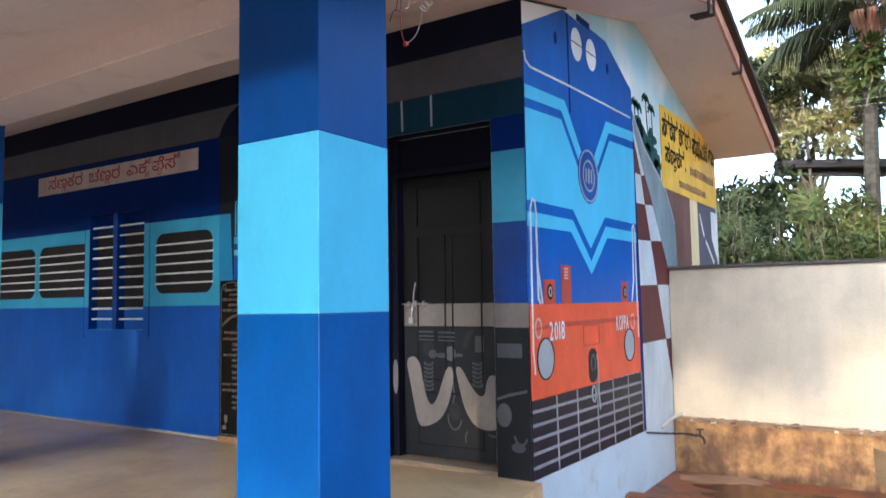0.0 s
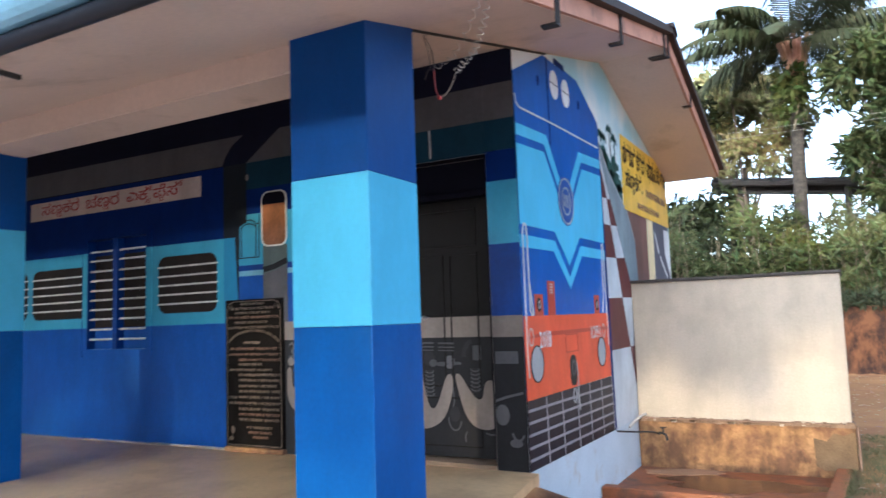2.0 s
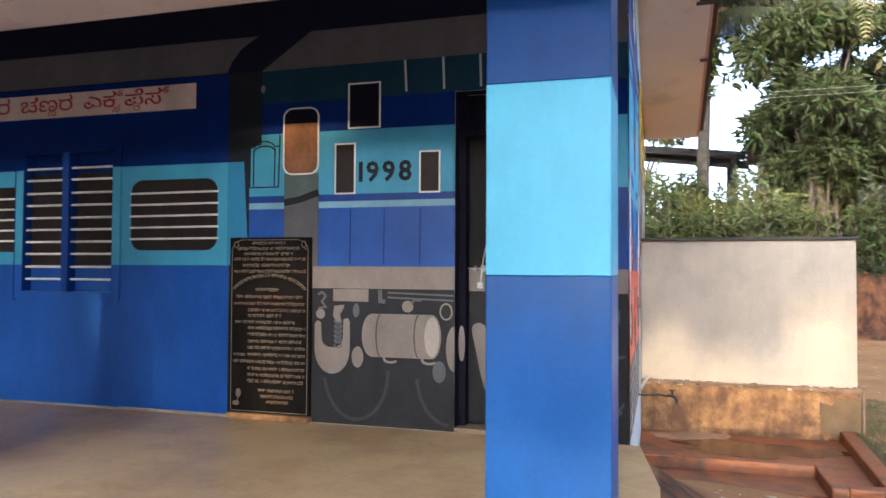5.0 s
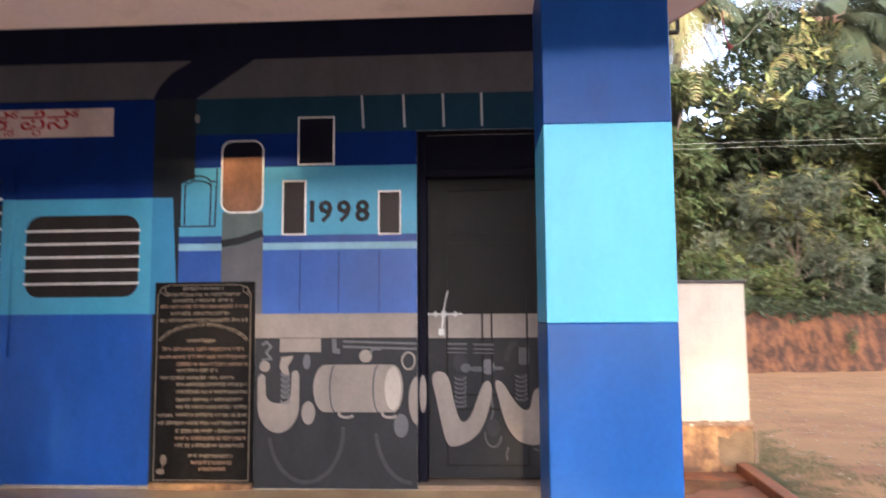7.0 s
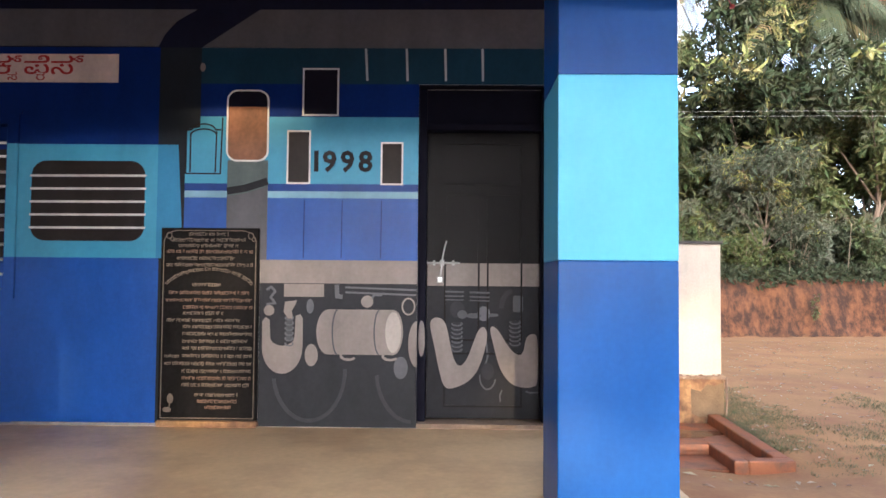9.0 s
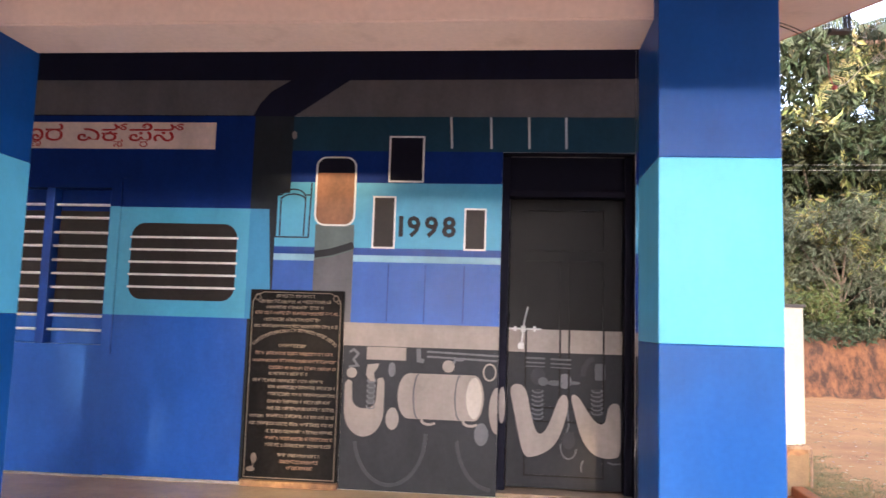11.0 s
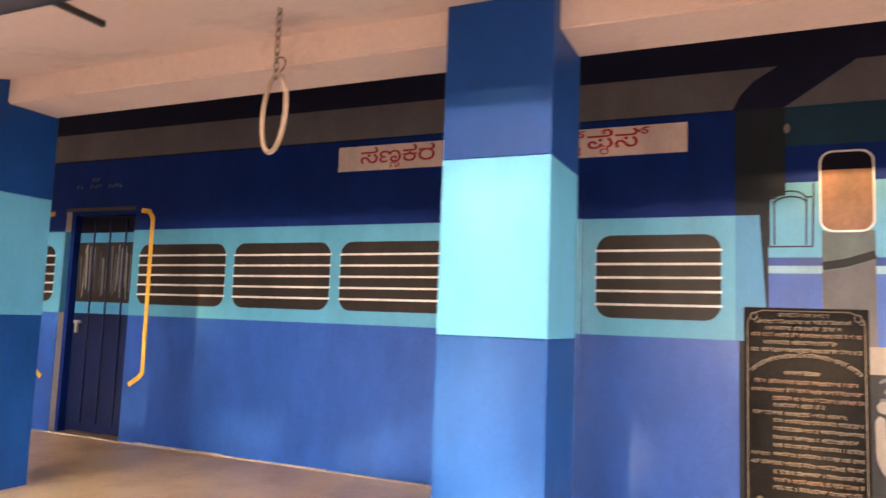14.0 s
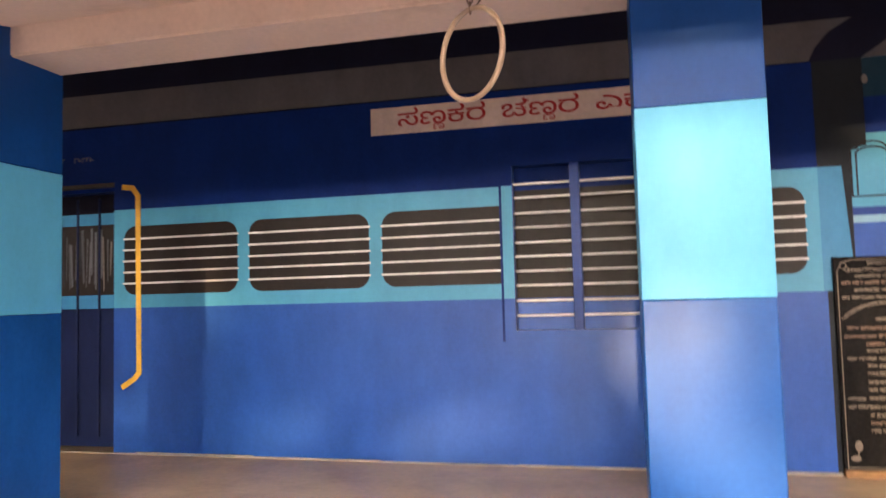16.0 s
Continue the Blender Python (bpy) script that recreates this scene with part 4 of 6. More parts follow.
banded("jamb", WX0, WX0 + FW, 4.262, 4.40, WZ0, WZ1, window_1)
banded("jamb", WX1 - FW, WX1, 4.262, 4.40, WZ0, WZ1, window_1)
part("jamb_side", boxes((WX0 + FW, WX0 + FW + 0.004, 4.264, 4.358, WZ0 + 0.065, WZ1 - FW), (WX1 - FW - 0.004, WX1 - FW, 4.264, 4.358, WZ0 + 0.065, WZ1 - FW)), DEEP, window_1, "deep blue inner sides of the frame")
part("head", boxes((WX0 + FW, WX1 - FW, 4.262, 4.40, WZ1 - FW, WZ1)), NAVY, window_1)
part("sill", boxes((WX0 + FW, WX1 - FW, 4.262, 4.40, WZ0, WZ0 + 0.065)), BLUE, window_1)
part("mullion", boxes((-6.442, -6.376, 4.266, 4.40, WZ0 + 0.065, WZ1 - FW), bevel=0.004), DEEP, window_1, "blue painted mullion")
# navy strips stand in for the shadow lines along the frame's edge
part("frame_shade_line", boxes((WX0 - 0.018, WX0, 4.268, 4.28, WZ0 - 0.01, WZ1 + 0.02), (WX0, WX1 + 0.018, 4.270, 4.28, WZ1, WZ1 + 0.018)), NAVY, window_1)
for x0, x1 in ((WX0 + FW, -6.442), (-6.376, WX1 - FW)):
    sh = part("shutter", boxes((x0, x1, 4.36, 4.385, WZ0 + 0.065, WZ1 - FW)), NAVY, window_1, "closed shutter painted navy, dark and blue")
    part("dark_coat", boxes((x0, x1, 4.355, 4.36, LO, 1.90)), WINDOW_PAINT, sh)
    part("blue_coat", boxes((x0, x1, 4.355, 4.36, WZ0 + 0.065, LO)), BLUE, sh)
    for z in (1.021, 1.123, 1.229, 1.329, 1.430, 1.528, 1.632, 1.732, 1.842, 1.938):
        tube("bar", [(x0 - 0.004, 4.305, z), (x1 + 0.004, 4.305, z)], 0.0095, PALE, window_1, smooth=False)

# ---- ribbed sheet door at the far doorway ----
door_2 = empty("door_2", "closed navy ribbed sheet door painted with a coach window", "door", "structure")
part("frame", boxes((-10.98, -10.93, 4.34, 4.48, 0.004, 2.15), (-10.11, -10.06, 4.34, 4.48, 0.004, 2.15), (-10.93, -10.11, 4.34, 4.48, 2.09, 2.15)), NAVY, door_2)
d2 = part("leaf", boxes((-10.925, -10.115, 4.41, 4.44, 0.02, 2.085)), DOOR_NAVY, door_2, "navy painted sheet door leaf")
def on_sheet(u, v, d):
    return (u, 4.41 - d, v)
paint("dark_pane", rect(-10.92, 1.25, -10.12, 1.83), 1, WINDOW_PAINT, d2, on_sheet, "dark painted pane with pale streaks")
paint("upper_coat", rect(-10.92, 1.925, -10.12, 2.08), 1, BLACK, d2, on_sheet)
paint("cyan_strip", [rect(-10.92, 1.14, -10.12, 1.25), rect(-10.92, 1.83, -10.12, 1.925)], 1, CYAN_SIDE, d2, on_sheet)
for u in (-10.72, -10.51, -10.30):
    part("rib", boxes((u - 0.009, u + 0.009, 4.396, 4.41, 0.10, 2.05), bevel=0.004), DOOR_NAVY, d2)
# a pale curtain painted behind the pane in loose upright strokes
sr = random.Random(21)
for k in range(30):
    u = -10.90 + 0.026 * k + sr.uniform(-0.008, 0.008)
    w, v0, v1 = sr.uniform(0.008, 0.030), sr.uniform(1.27, 1.42), sr.uniform(1.66, 1.825)
    lean = sr.uniform(-0.018, 0.018)
    paint("pale_streak", [(u - w * 0.3, v0), (u + w * 0.3, v0 + 0.02), (u + w / 2 + lean, v1), (u - w / 2 + lean, v1 - 0.01)], 1.3 + 0.02 * k, (BEIGE, SMOKE, WHEEL, CHARCOAL, SMOKE)[sr.randrange(5)], d2, on_sheet)
part("handle", boxes((-10.90, -10.80, 4.385, 4.405, 1.04, 1.07), (-10.865, -10.835, 4.375, 4.40, 0.95, 1.05), bevel=0.004), STEEL, door_2, "steel latch with padlock")
for x in (-10.975,):
    part("reveal_band", boxes((-10.982, -10.976, 4.282, 4.34, LO, HI)), CYAN, door_2)

part("lintel_strip", boxes((-10.98, -10.06, 4.268, 4.34, 2.122, 2.150)), TIMBER, door_2, "bare brown lintel strip")

# ---- granite plaque ----
plaque = empty("stone_plaque", "black granite inauguration plaque with engraved gilt lines, leaning on the wall", "plaque", at=(-4.505, 4.25, 0.0))
bm = boxes((-4.84, -4.17, 4.245, 4.276, 0.045, 1.348), bevel=0.004)
bm.transform(Matrix.Translation((4.505, -4.25, 0)))
slab = part("slab", bm, GRANITE, plaque)
bm = boxes((-4.845, -4.16, 4.222, 4.276, 0.0, 0.045), bevel=0.01)
bm.transform(Matrix.Translation((4.505, -4.25, 0)))
part("mortar_bed", bm, OCHRE, plaque, "rough mortar bed")


def on_plaque(u, v, d):
    return (u + 4.505, 4.245 - d - 4.25, v)


border = [(-4.82, 0.06), (-4.19, 0.06), (-4.19, 1.26), (-4.215, 1.31), (-4.27, 1.33), (-4.74, 1.33), (-4.795, 1.31), (-4.82, 1.26)]
paint("border", stroke(border, 0.006, True), 0.5, ENGRAVED, slab, on_plaque)
for u in (-4.785, -4.225):
    paint("corner_scroll", [*stroke(ellipse(u, 1.295, 0.018, 0.022, 12), 0.005, True), *stroke(ellipse(u + 0.02, 1.272, 0.012, 0.014, 10), 0.005, True)], 0.5, ENGRAVED, slab, on_plaque)
rng = random.Random(4)


def word_line(u0, u1, v, h):
    """Engraved words that cannot be read: a row of short bars."""
    out, u = [], u0
    while u < u1 - 0.008:
        w = min(rng.uniform(0.009, 0.020), u1 - u)
        lo, hi = rng.uniform(0, 0.2) * h, h * rng.uniform(0.6, 0.9)
        out += [rect(u, v + lo, u + w * 0.22, v + hi), rect(u, v + hi - 0.003, u + w * 0.95, v + hi + 0.002)]
        if rng.random() < 0.7:
            out.append(rect(u + w * 0.6, v + lo * 0.5, u + w * 0.82, v + hi))
        if rng.random() < 0.6:
            out.append(rect(u + w * 0.1, v + lo - 0.002, u + w * 0.8, v + lo + 0.002))
        u += w + (0.010 if rng.random() < 0.12 else 0.0)
    return out


for u0, u1, v in ((-4.63, -4.39, 1.295), (-4.74, -4.28, 1.255), (-4.70, -4.33, 1.215), (-4.80, -4.21, 1.175), (-4.71, -4.35, 1.13), (-4.80, -4.21, 1.085), (-4.60, -4.44, 0.95), (-4.76, -4.25, 0.895), (-4.80, -4.21, 0.845),
                  (-4.66, -4.22, 0.797), (-4.66, -4.42, 0.757), (-4.77, -4.30, 0.708), (-4.66, -4.22, 0.665), (-4.66, -4.22, 0.617), (-4.66, -4.25, 0.567), (-4.66, -4.22, 0.520), (-4.66, -4.22, 0.468), (-4.66, -4.22, 0.415), (-4.66, -4.22, 0.365), (-4.66, -4.22, 0.318), (-4.66, -4.24, 0.272), (-4.57, -4.30, 0.205), (-4.55, -4.32, 0.162), (-4.50, -4.36, 0.122), (-4.80, -4.72, 0.465), (-4.81, -4.69, 0.417)):
    paint("engraved_line", word_line(max(-4.80, u0 - 0.02), min(-4.205, u1 + 0.02), v, 0.025), 0.5, RUSTY_GILT if rng.random() < 0.25 else ENGRAVED, slab, on_plaque)
bend = []
for shape in word_line(0.0, 0.72, 0.0, 0.028):
    turned = []
    for u, v in shape:
        a = radians(158 - u / 0.72 * 136)
        turned.append((-4.505 + (0.305 + v) * math.cos(a), 0.90 + (0.155 + v) * math.sin(a)))
    bend.append(turned)
paint("curved_line", bend, 0.5, ENGRAVED, slab, on_plaque)
paint("flower", [ellipse(-4.755, 0.19, 0.022, 0.035, 10), ellipse(-4.775, 0.115, 0.03, 0.018, 10), *stroke([(-4.765, 0.10), (-4.755, 0.17)], 0.006)], 0.5, ENGRAVED, slab, on_plaque)

# ---- the painted engine front on the gable ----
YL, YR, YC = 4.28, 6.45, 5.36
G = on_gable
paint("mural_sky", [(4.28, 0.0), (7.40, -0.62), (REAR_Y, -0.62), (REAR_Y, soffit_z(REAR_Y) - 0.01), (RIDGE_Y, soffit_z(RIDGE_Y) - 0.01), (4.28, soffit_z(4.28) - 0.01)], 1, SKY_PAINT, wall_gable, G, "pale blue and white painted sky")
paint("foot_wash", [(4.25, -0.64), (REAR_Y, -0.66), (REAR_Y, -0.02), (6.53, -0.02), (4.285, 0.0)], 2, WASH, wall_gable, G, "pale whitewashed wall foot")
paint("engine_front", [(YL, 0.50), (YR, 0.50), (YR, 3.03), (5.83, 3.30), (5.30, 3.30), (5.28, 3.275), (4.95, 3.28), (YL, 2.955)], 3, LOCO, wall_gable, G, "engine front in strong blue")
paint("centre_joint", stroke([(5.02, 3.27), (5.03, 2.52)], 0.022), 4, NAVY, wall_gable, G)
paint("roof_rim", rect(5.22, 3.285, 5.47, 3.335), 4, NAVY, wall_gable, G)
for y in (5.19, 5.485):
    hl = paint("headlight", ellipse(y, 3.085, 0.105, 0.128), 4, WHITE, wall_gable, G, "white painted headlight")
    paint("headlight_line", stroke([(y - 0.10, 3.09), (y + 0.10, 3.09)], 0.008), 5, SMOKE, hl, G)
for y, z in ((4.80, 3.02), (5.85, 3.07)):
    paint("side_lamp", ellipse(y, z, 0.025, 0.045, 14), 4, NAVY, wall_gable, G)
paint("pale_line", stroke([(4.285, 2.78), (4.30, 2.72), (4.37, 2.69), (5.05, 2.722), (6.40, 2.765)], 0.015), 5, PALE, wall_gable, G, "cream coach line")
EM = 2.09
paint("v_stripe", [(YL, 2.555), (4.93, 2.59), (5.22, 2.26), (5.18, 2.17), (4.87, 2.50), (YL, 2.465)], 4, AQUA, wall_gable, G)
paint("v_stripe", [(YR, 2.645), (5.77, 2.605), (5.49, 2.27), (5.53, 2.17), (5.83, 2.52), (YR, 2.555)], 4, AQUA, wall_gable, G)
paint("cyan_panel", [(YL, 2.40), (4.86, 2.435), (5.17, 2.10), (5.53, 2.10), (5.84, 2.455), (YR, 2.485), (YR, 1.805), (5.68, 1.80), (YC, 1.53), (5.03, 1.795), (YL, 1.79)], 4, AQUA, wall_gable, G, "bright cyan front panel")
paint("v_stripe", [(YL, 1.715), (5.02, 1.72), (YC, 1.43), (5.69, 1.725), (YR, 1.73), (YR, 1.64), (5.72, 1.635), (YC, 1.33), (4.985, 1.63), (YL, 1.62)], 4, AQUA, wall_gable, G)
emblem = paint("emblem", ellipse(YC - 0.01, EM, 0.205, 0.215, 36), 5, BLUE, wall_gable, G, "round blue emblem with pale rings")
for r in (0.188, 0.112):
    paint("emblem_ring", stroke(ellipse(YC - 0.01, EM, r, r * 1.05, 32), 0.015, True), 6, LAMP_GREY, emblem, G)
for dy, w in ((-0.055, 0.022), (0.0, 0.030), (0.055, 0.022)):
    paint("emblem_bar", rect(YC - 0.01 + dy - w / 2, EM - 0.055, YC - 0.01 + dy + w / 2, EM + 0.055), 6, LAMP_GREY, emblem, G)
for pts in ([(4.335, 0.66), (4.315, 0.80), (4.32, 1.74), (4.345, 1.80), (4.385, 1.79), (4.40, 1.72), (4.41, 1.15), (4.44, 1.115)], [(4.40, 1.40), (4.47, 1.115)],
            [(6.41, 0.80), (6.40, 1.74), (6.375, 1.79), (6.34, 1.77), (6.33, 1.30), (6.27, 1.12)]):
    paint("grab_rail", stroke(pts, 0.014), 6, PALE, wall_gable, G)
paint("buffer_beam", rect(YL, 0.50, YR, 1.112), 4, ORANGE, wall_gable, G, "orange red buffer beam")
paint("beam_shade", [(YL, 0.945), (4.60, 0.985), (YR, 0.985), (YR, 0.955), (4.62, 0.95)], 5, ORANGE_DARK, wall_gable, G)
for y0, y1, z1 in ((4.505, 4.68, 1.275), (4.79, 4.955, 1.385), (6.02, 6.17, 1.285)):
    lb = paint("lamp_box", rect(y0, 1.112, y1, z1), 4, ORANGE_DARK, wall_gable, G, "dull orange lamp box")
    yc = (y0 + y1) / 2
    if z1 < 1.3:
        paint("lamp", ellipse(yc, 1.195, 0.045, 0.055, 18), 5, INK, lb, G)
        paint("lamp_ring", stroke(ellipse(yc, 1.195, 0.022, 0.028, 14), 0.010, True), 6, LAMP_GREY, lb, G)
    else:
        paint("horn", [rect(yc - 0.035, 1.285 + 0.022 * i, yc + 0.03, 1.298 + 0.022 * i) for i in range(4)], 5, BOARD, lb, G)
for y, z in ((4.50, 0.752), (6.165, 0.750)):
    bf = paint("buffer", ellipse(y, z, 0.128, 0.135), 5, LAMP_GREY, wall_gable, G, "grey painted buffer")
    paint("buffer_rim", stroke(ellipse(y, z, 0.128, 0.135), 0.010, True), 6, SOOT, bf, G)
for y, z in ((4.40, 0.955), (6.265, 0.945)):
    paint("hose_ring", stroke(ellipse(y, z, 0.045, 0.062, 16), 0.014, True), 5, BOARD, wall_gable, G)
lettering("year", ["2", "0", "1", "8"], 4.56, 0.868, 4.81, 0.125, 6, WHITE, wall_gable, G, gap=0.14, bold=0.014)
lettering("town", ["K", "O", "P", "P", "A"], 5.85, 0.885, 6.15, 0.118, 6, WHITE, wall_gable, G, gap=0.14, bold=0.014)
paint("coupling_plate", stroke(rect(5.16, 0.80, 5.47, 0.945), 0.010, True), 5, ORANGE_DARK, wall_gable, G)
hk = paint("coupling", rounded(5.24, 0.515, 5.41, 0.77, 0.07), 5, INK, wall_gable, G, "black coupling hook with pale chain")
paint("hook", stroke(arc(5.325, 0.66, 0.04, 0.06, -60, 250, 14), 0.020), 6, SMOKE, hk, G)
paint("chain", stroke([(5.40, 0.72), (5.43, 0.60), (5.43, 0.42), (5.45, 0.30)], 0.012), 6, LAMP_GREY, hk, G)
paint("chain_link", stroke(ellipse(5.33, 0.43, 0.035, 0.06, 14), 0.010, True), 6, LAMP_GREY, hk, G)
grille = paint("cattle_guard", [(YL, 0.0), (6.49, -0.03), (6.47, 0.495), (YL, 0.50)], 3, GRILLE, wall_gable, G, "black cattle guard with grey bars")
for z in (0.427, 0.340, 0.252, 0.163, 0.075):
    paint("guard_bar", stroke([(YL + 0.01, z), (6.47, z - 0.02)], 0.020), 4, GRILLE_LINE, grille, G)
for y in (4.655, 5.01, 5.395, 5.74, 6.10):
    paint("guard_post", stroke([(y, 0.495), (y + 0.02, -0.01)], 0.014), 5, GRILLE_LINE, grille, G)
paint("guard_edge", stroke([(6.455, 0.50), (6.475, -0.03)], 0.014), 5, GRILLE_LINE, grille, G)
paint("loco_shadow", [(6.45, 2.80), (6.45, 0.5), (6.49, -0.03), (6.545, -0.03), (6.52, 1.2), (6.47, 2.45)], 4, NAVY, wall_gable, G)

# platform in chequered paint, a wall, trees and the road
paint("platform", [(6.45, 2.80), (6.53, -0.03), (7.90, -0.03), (7.90, 0.75), (7.436, 1.415), (7.224, 1.705), (6.98, 2.03), (6.763, 2.293), (6.58, 2.55)], 2.5, CHECK_WHITE, wall_gable, G, "white part of the chequered platform")
for q in ([(6.47, 2.60), (6.58, 2.42), (6.652, 2.28), (6.47, 2.28)], [(6.652, 2.277), (6.763, 2.293), (6.98, 2.03), (6.743, 2.014)], [(6.48, 2.005), (6.743, 2.014), (6.882, 1.681), (6.49, 1.672)],
          [(6.882, 1.681), (7.224, 1.705), (7.436, 1.415), (7.53, 1.275), (7.04, 1.27)], [(6.50, 1.258), (7.04, 1.27), (7.26, 0.744), (6.52, 0.738)], [(7.26, 0.744), (7.90, 0.75), (7.90, 0.25), (7.46, 0.25)]):
    paint("maroon_check", q, 3, MAROON, wall_gable, G)
paint("boundary_wall", [(6.46, 2.84), (6.761, 2.57), (7.452, 2.231), (7.722, 1.914), (7.775, 1.36), (7.475, 1.36), (7.436, 1.415), (7.224, 1.705), (6.98, 2.03), (6.763, 2.293), (6.50, 2.66)], 4, GREY_BLUE, wall_gable, G, "grey blue painted wall")
paint("wall_coping", stroke([(6.50, 2.79), (6.77, 2.555), (7.44, 2.225), (7.715, 1.91)], 0.03), 4.5, LAMP_GREY, wall_gable, G)
clump = []
crng = random.Random(9)
for i in range(60):
    y = crng.uniform(6.62, 7.30)
    z = 2.55 - 0.7 * (y - 6.62) + crng.uniform(0, 0.62)
    if z > 2.86 - 0.25 * (y - 6.6):
        continue
    clump.append(ellipse(y, z, crng.uniform(0.05, 0.10), crng.uniform(0.03, 0.06), 9))
paint("painted_trees", [(6.50, 2.76), (6.58, 2.83), (6.68, 2.80), (6.80, 2.76), (6.92, 2.68), (7.04, 2.66), (7.16, 2.58), (7.28, 2.56), (7.30, 2.30), (7.10, 2.36), (6.80, 2.50), (6.60, 2.64)], 2, FOREST, wall_gable, G, "dark green painted trees")
paint("painted_leaves", clump, 2.5, FOREST, wall_gable, G)
for y, top in ((6.88, 3.05), (7.05, 2.98), (6.54, 2.93), (6.64, 2.92)):
    crown = [ellipse(y, top, 0.045, 0.03, 10)]
    for k in range(7):
        a = radians(-20 + 36.7 * k)
        crown += stroke([(y, top), (y + 0.07 * math.cos(a), top + 0.035 * math.sin(a) + 0.012), (y + 0.11 * math.cos(a), top + 0.05 * math.sin(a) - 0.025)], 0.022)
    paint("painted_palm", [*stroke([(y + 0.03, top - 0.30), (y, top)], 0.016), *crown], 2.7, FOREST, wall_gable, G)
paint("brown_ground", [(7.40, 2.26), (8.40, 2.26), (8.40, 0.8), (7.80, 0.8), (7.768, 1.471), (7.722, 1.914)], 2, BROWN, wall_gable, G)
paint("sign_post", rect(8.37, 0.8, 8.70, 2.26), 3, CREAM, wall_gable, G, "cream painted sign post")
paint("painted_road", [(8.70, 2.26), (9.62, 2.26), (9.62, 0.8), (8.70, 0.8)], 2, SLATE, wall_gable, G, "slate grey painted road")
for dash in ([(8.79, 2.12), (8.975, 1.864)], [(9.05, 1.815), (9.43, 1.57)]):
    paint("road_line", stroke(dash, 0.045), 3, WHITE, wall_gable, G)
paint("pale_kerb", [(9.34, 2.20), (9.66, 2.20), (9.66, 1.55), (9.36, 1.86)], 3, WHITE, wall_gable, G)
yellow = paint("school_sign", rect(7.33, 2.255, 9.66, 3.105), 5, YELLOW, wall_gable, G, "yellow painted sign with black writing")
lettering("sign_words", ["ಸ", "ರ", "ಕಾ", "ರಿ", " ", "ಕಿ", "ರಿ", "ಯ", " ", ("ಪಾ", "ರ"), "ಥ", "ಮಿ", "ಕ", " ", "ಶಾ", "ಲೆ"], 7.37, 2.80, 9.64, 0.215, 6, INK, yellow, G, gap=0.02, bold=0.032, space=0.22)
lettering("sign_words", ["ಸ", ("ಣ", "ಣ"), "ಕ", "ರ", "."], 7.44, 2.54, 8.24, 0.185, 6, INK, yellow, G, gap=0.03, bold=0.03)
bars = []
srng = random.Random(12)
for u0, u1, v, h in ((8.42, 9.52, 2.53, 0.10), (7.95, 9.10, 2.33, 0.085)):
    u = u0
    while u < u1 - 0.02:
        w = min(srng.uniform(0.06, 0.10), u1 - u)
        top = h * srng.uniform(0.75, 1.0)
        bars += [rect(u, v, u + w * 0.25, v + top * 0.8), rect(u, v + top * 0.8, u + w * 0.8, v + top), rect(u + w * 0.5, v, u + w * 0.72, v + top * 0.7)]
        u += w
paint("sign_writing", bars, 6, BROWN, yellow, G)

# ---- wires at the verandah end ----
wires = empty("loose_cable", "loose coiled cable with red connector hanging from the soffit", "cable", at=(-1.93, 2.85, 2.78))
def local(p):
    return (p[0] + 1.93, p[1] - 2.85, p[2] - 2.78)
tube("conduit", [local((-1.925, 2.80, soffit_z(2.80) - 0.008)), local((-1.925, 5.02, soffit_z(5.02) - 0.012))], 0.009, IRON, wires, "thin dark conduit", smooth=False)
tube("black_wire", [local(p) for p in ((-1.955, 3.00, 2.80), (-1.90, 2.90, 2.74), (-1.807, 2.758, 2.635), (-1.687, 2.591, 2.488), (-1.661, 2.535, 2.393))], 0.0024, IRON, wires)
tube("black_wire", [local(p) for p in ((-1.935, 2.99, 2.80), (-1.885, 2.89, 2.735), (-1.781, 2.736, 2.630), (-1.669, 2.591, 2.495), (-1.637, 2.535, 2.384))], 0.0024, IRON, wires)
tube("black_wire", [local(p) for p in ((-1.637, 2.535, 2.384), (-1.658, 2.524, 2.397), (-1.675, 2.524, 2.378), (-1.686, 2.524, 2.344))], 0.0024, IRON, wires)
tube("red_lead", [local(p) for p in ((-1.637, 2.535, 2.389), (-1.636, 2.535, 2.316), (-1.627, 2.535, 2.266), (-1.612, 2.535, 2.240))], 0.0024, RED_WIRE, wires)
part("connector", boxes((0.310, 0.330, -0.325, -0.305, -0.553, -0.535), bevel=0.005), RED_WIRE, wires, "red plastic connector")
tube("pale_lead", [local(p) for p in ((-1.610, 2.535, 2.236), (-1.569, 2.535, 2.245), (-1.530, 2.524, 2.289), (-1.502, 2.501, 2.322), (-1.474, 2.468, 2.330))], 0.0019, PALE_WIRE, wires)


def coil(path, turns, radius, tight):
    """A helix about a polyline; turns bunch towards its start by the power given."""
    path = [Vector(p) for p in path]
    out = []
    for i in range(turns * 12 + 1):
        a = 2 * math.pi * i / 12
        s = (i / (turns * 12)) ** tight * (len(path) - 1)
        k = min(int(s), len(path) - 2)
        c = path[k].lerp(path[k + 1], s - k)
        d = (path[k + 1] - path[k]).normalized()
        u = d.cross(Vector((0.3, 1, 0))).normalized()
        out.append(local(c + radius * (u * math.cos(a) + d.cross(u) * math.sin(a))))
    return out


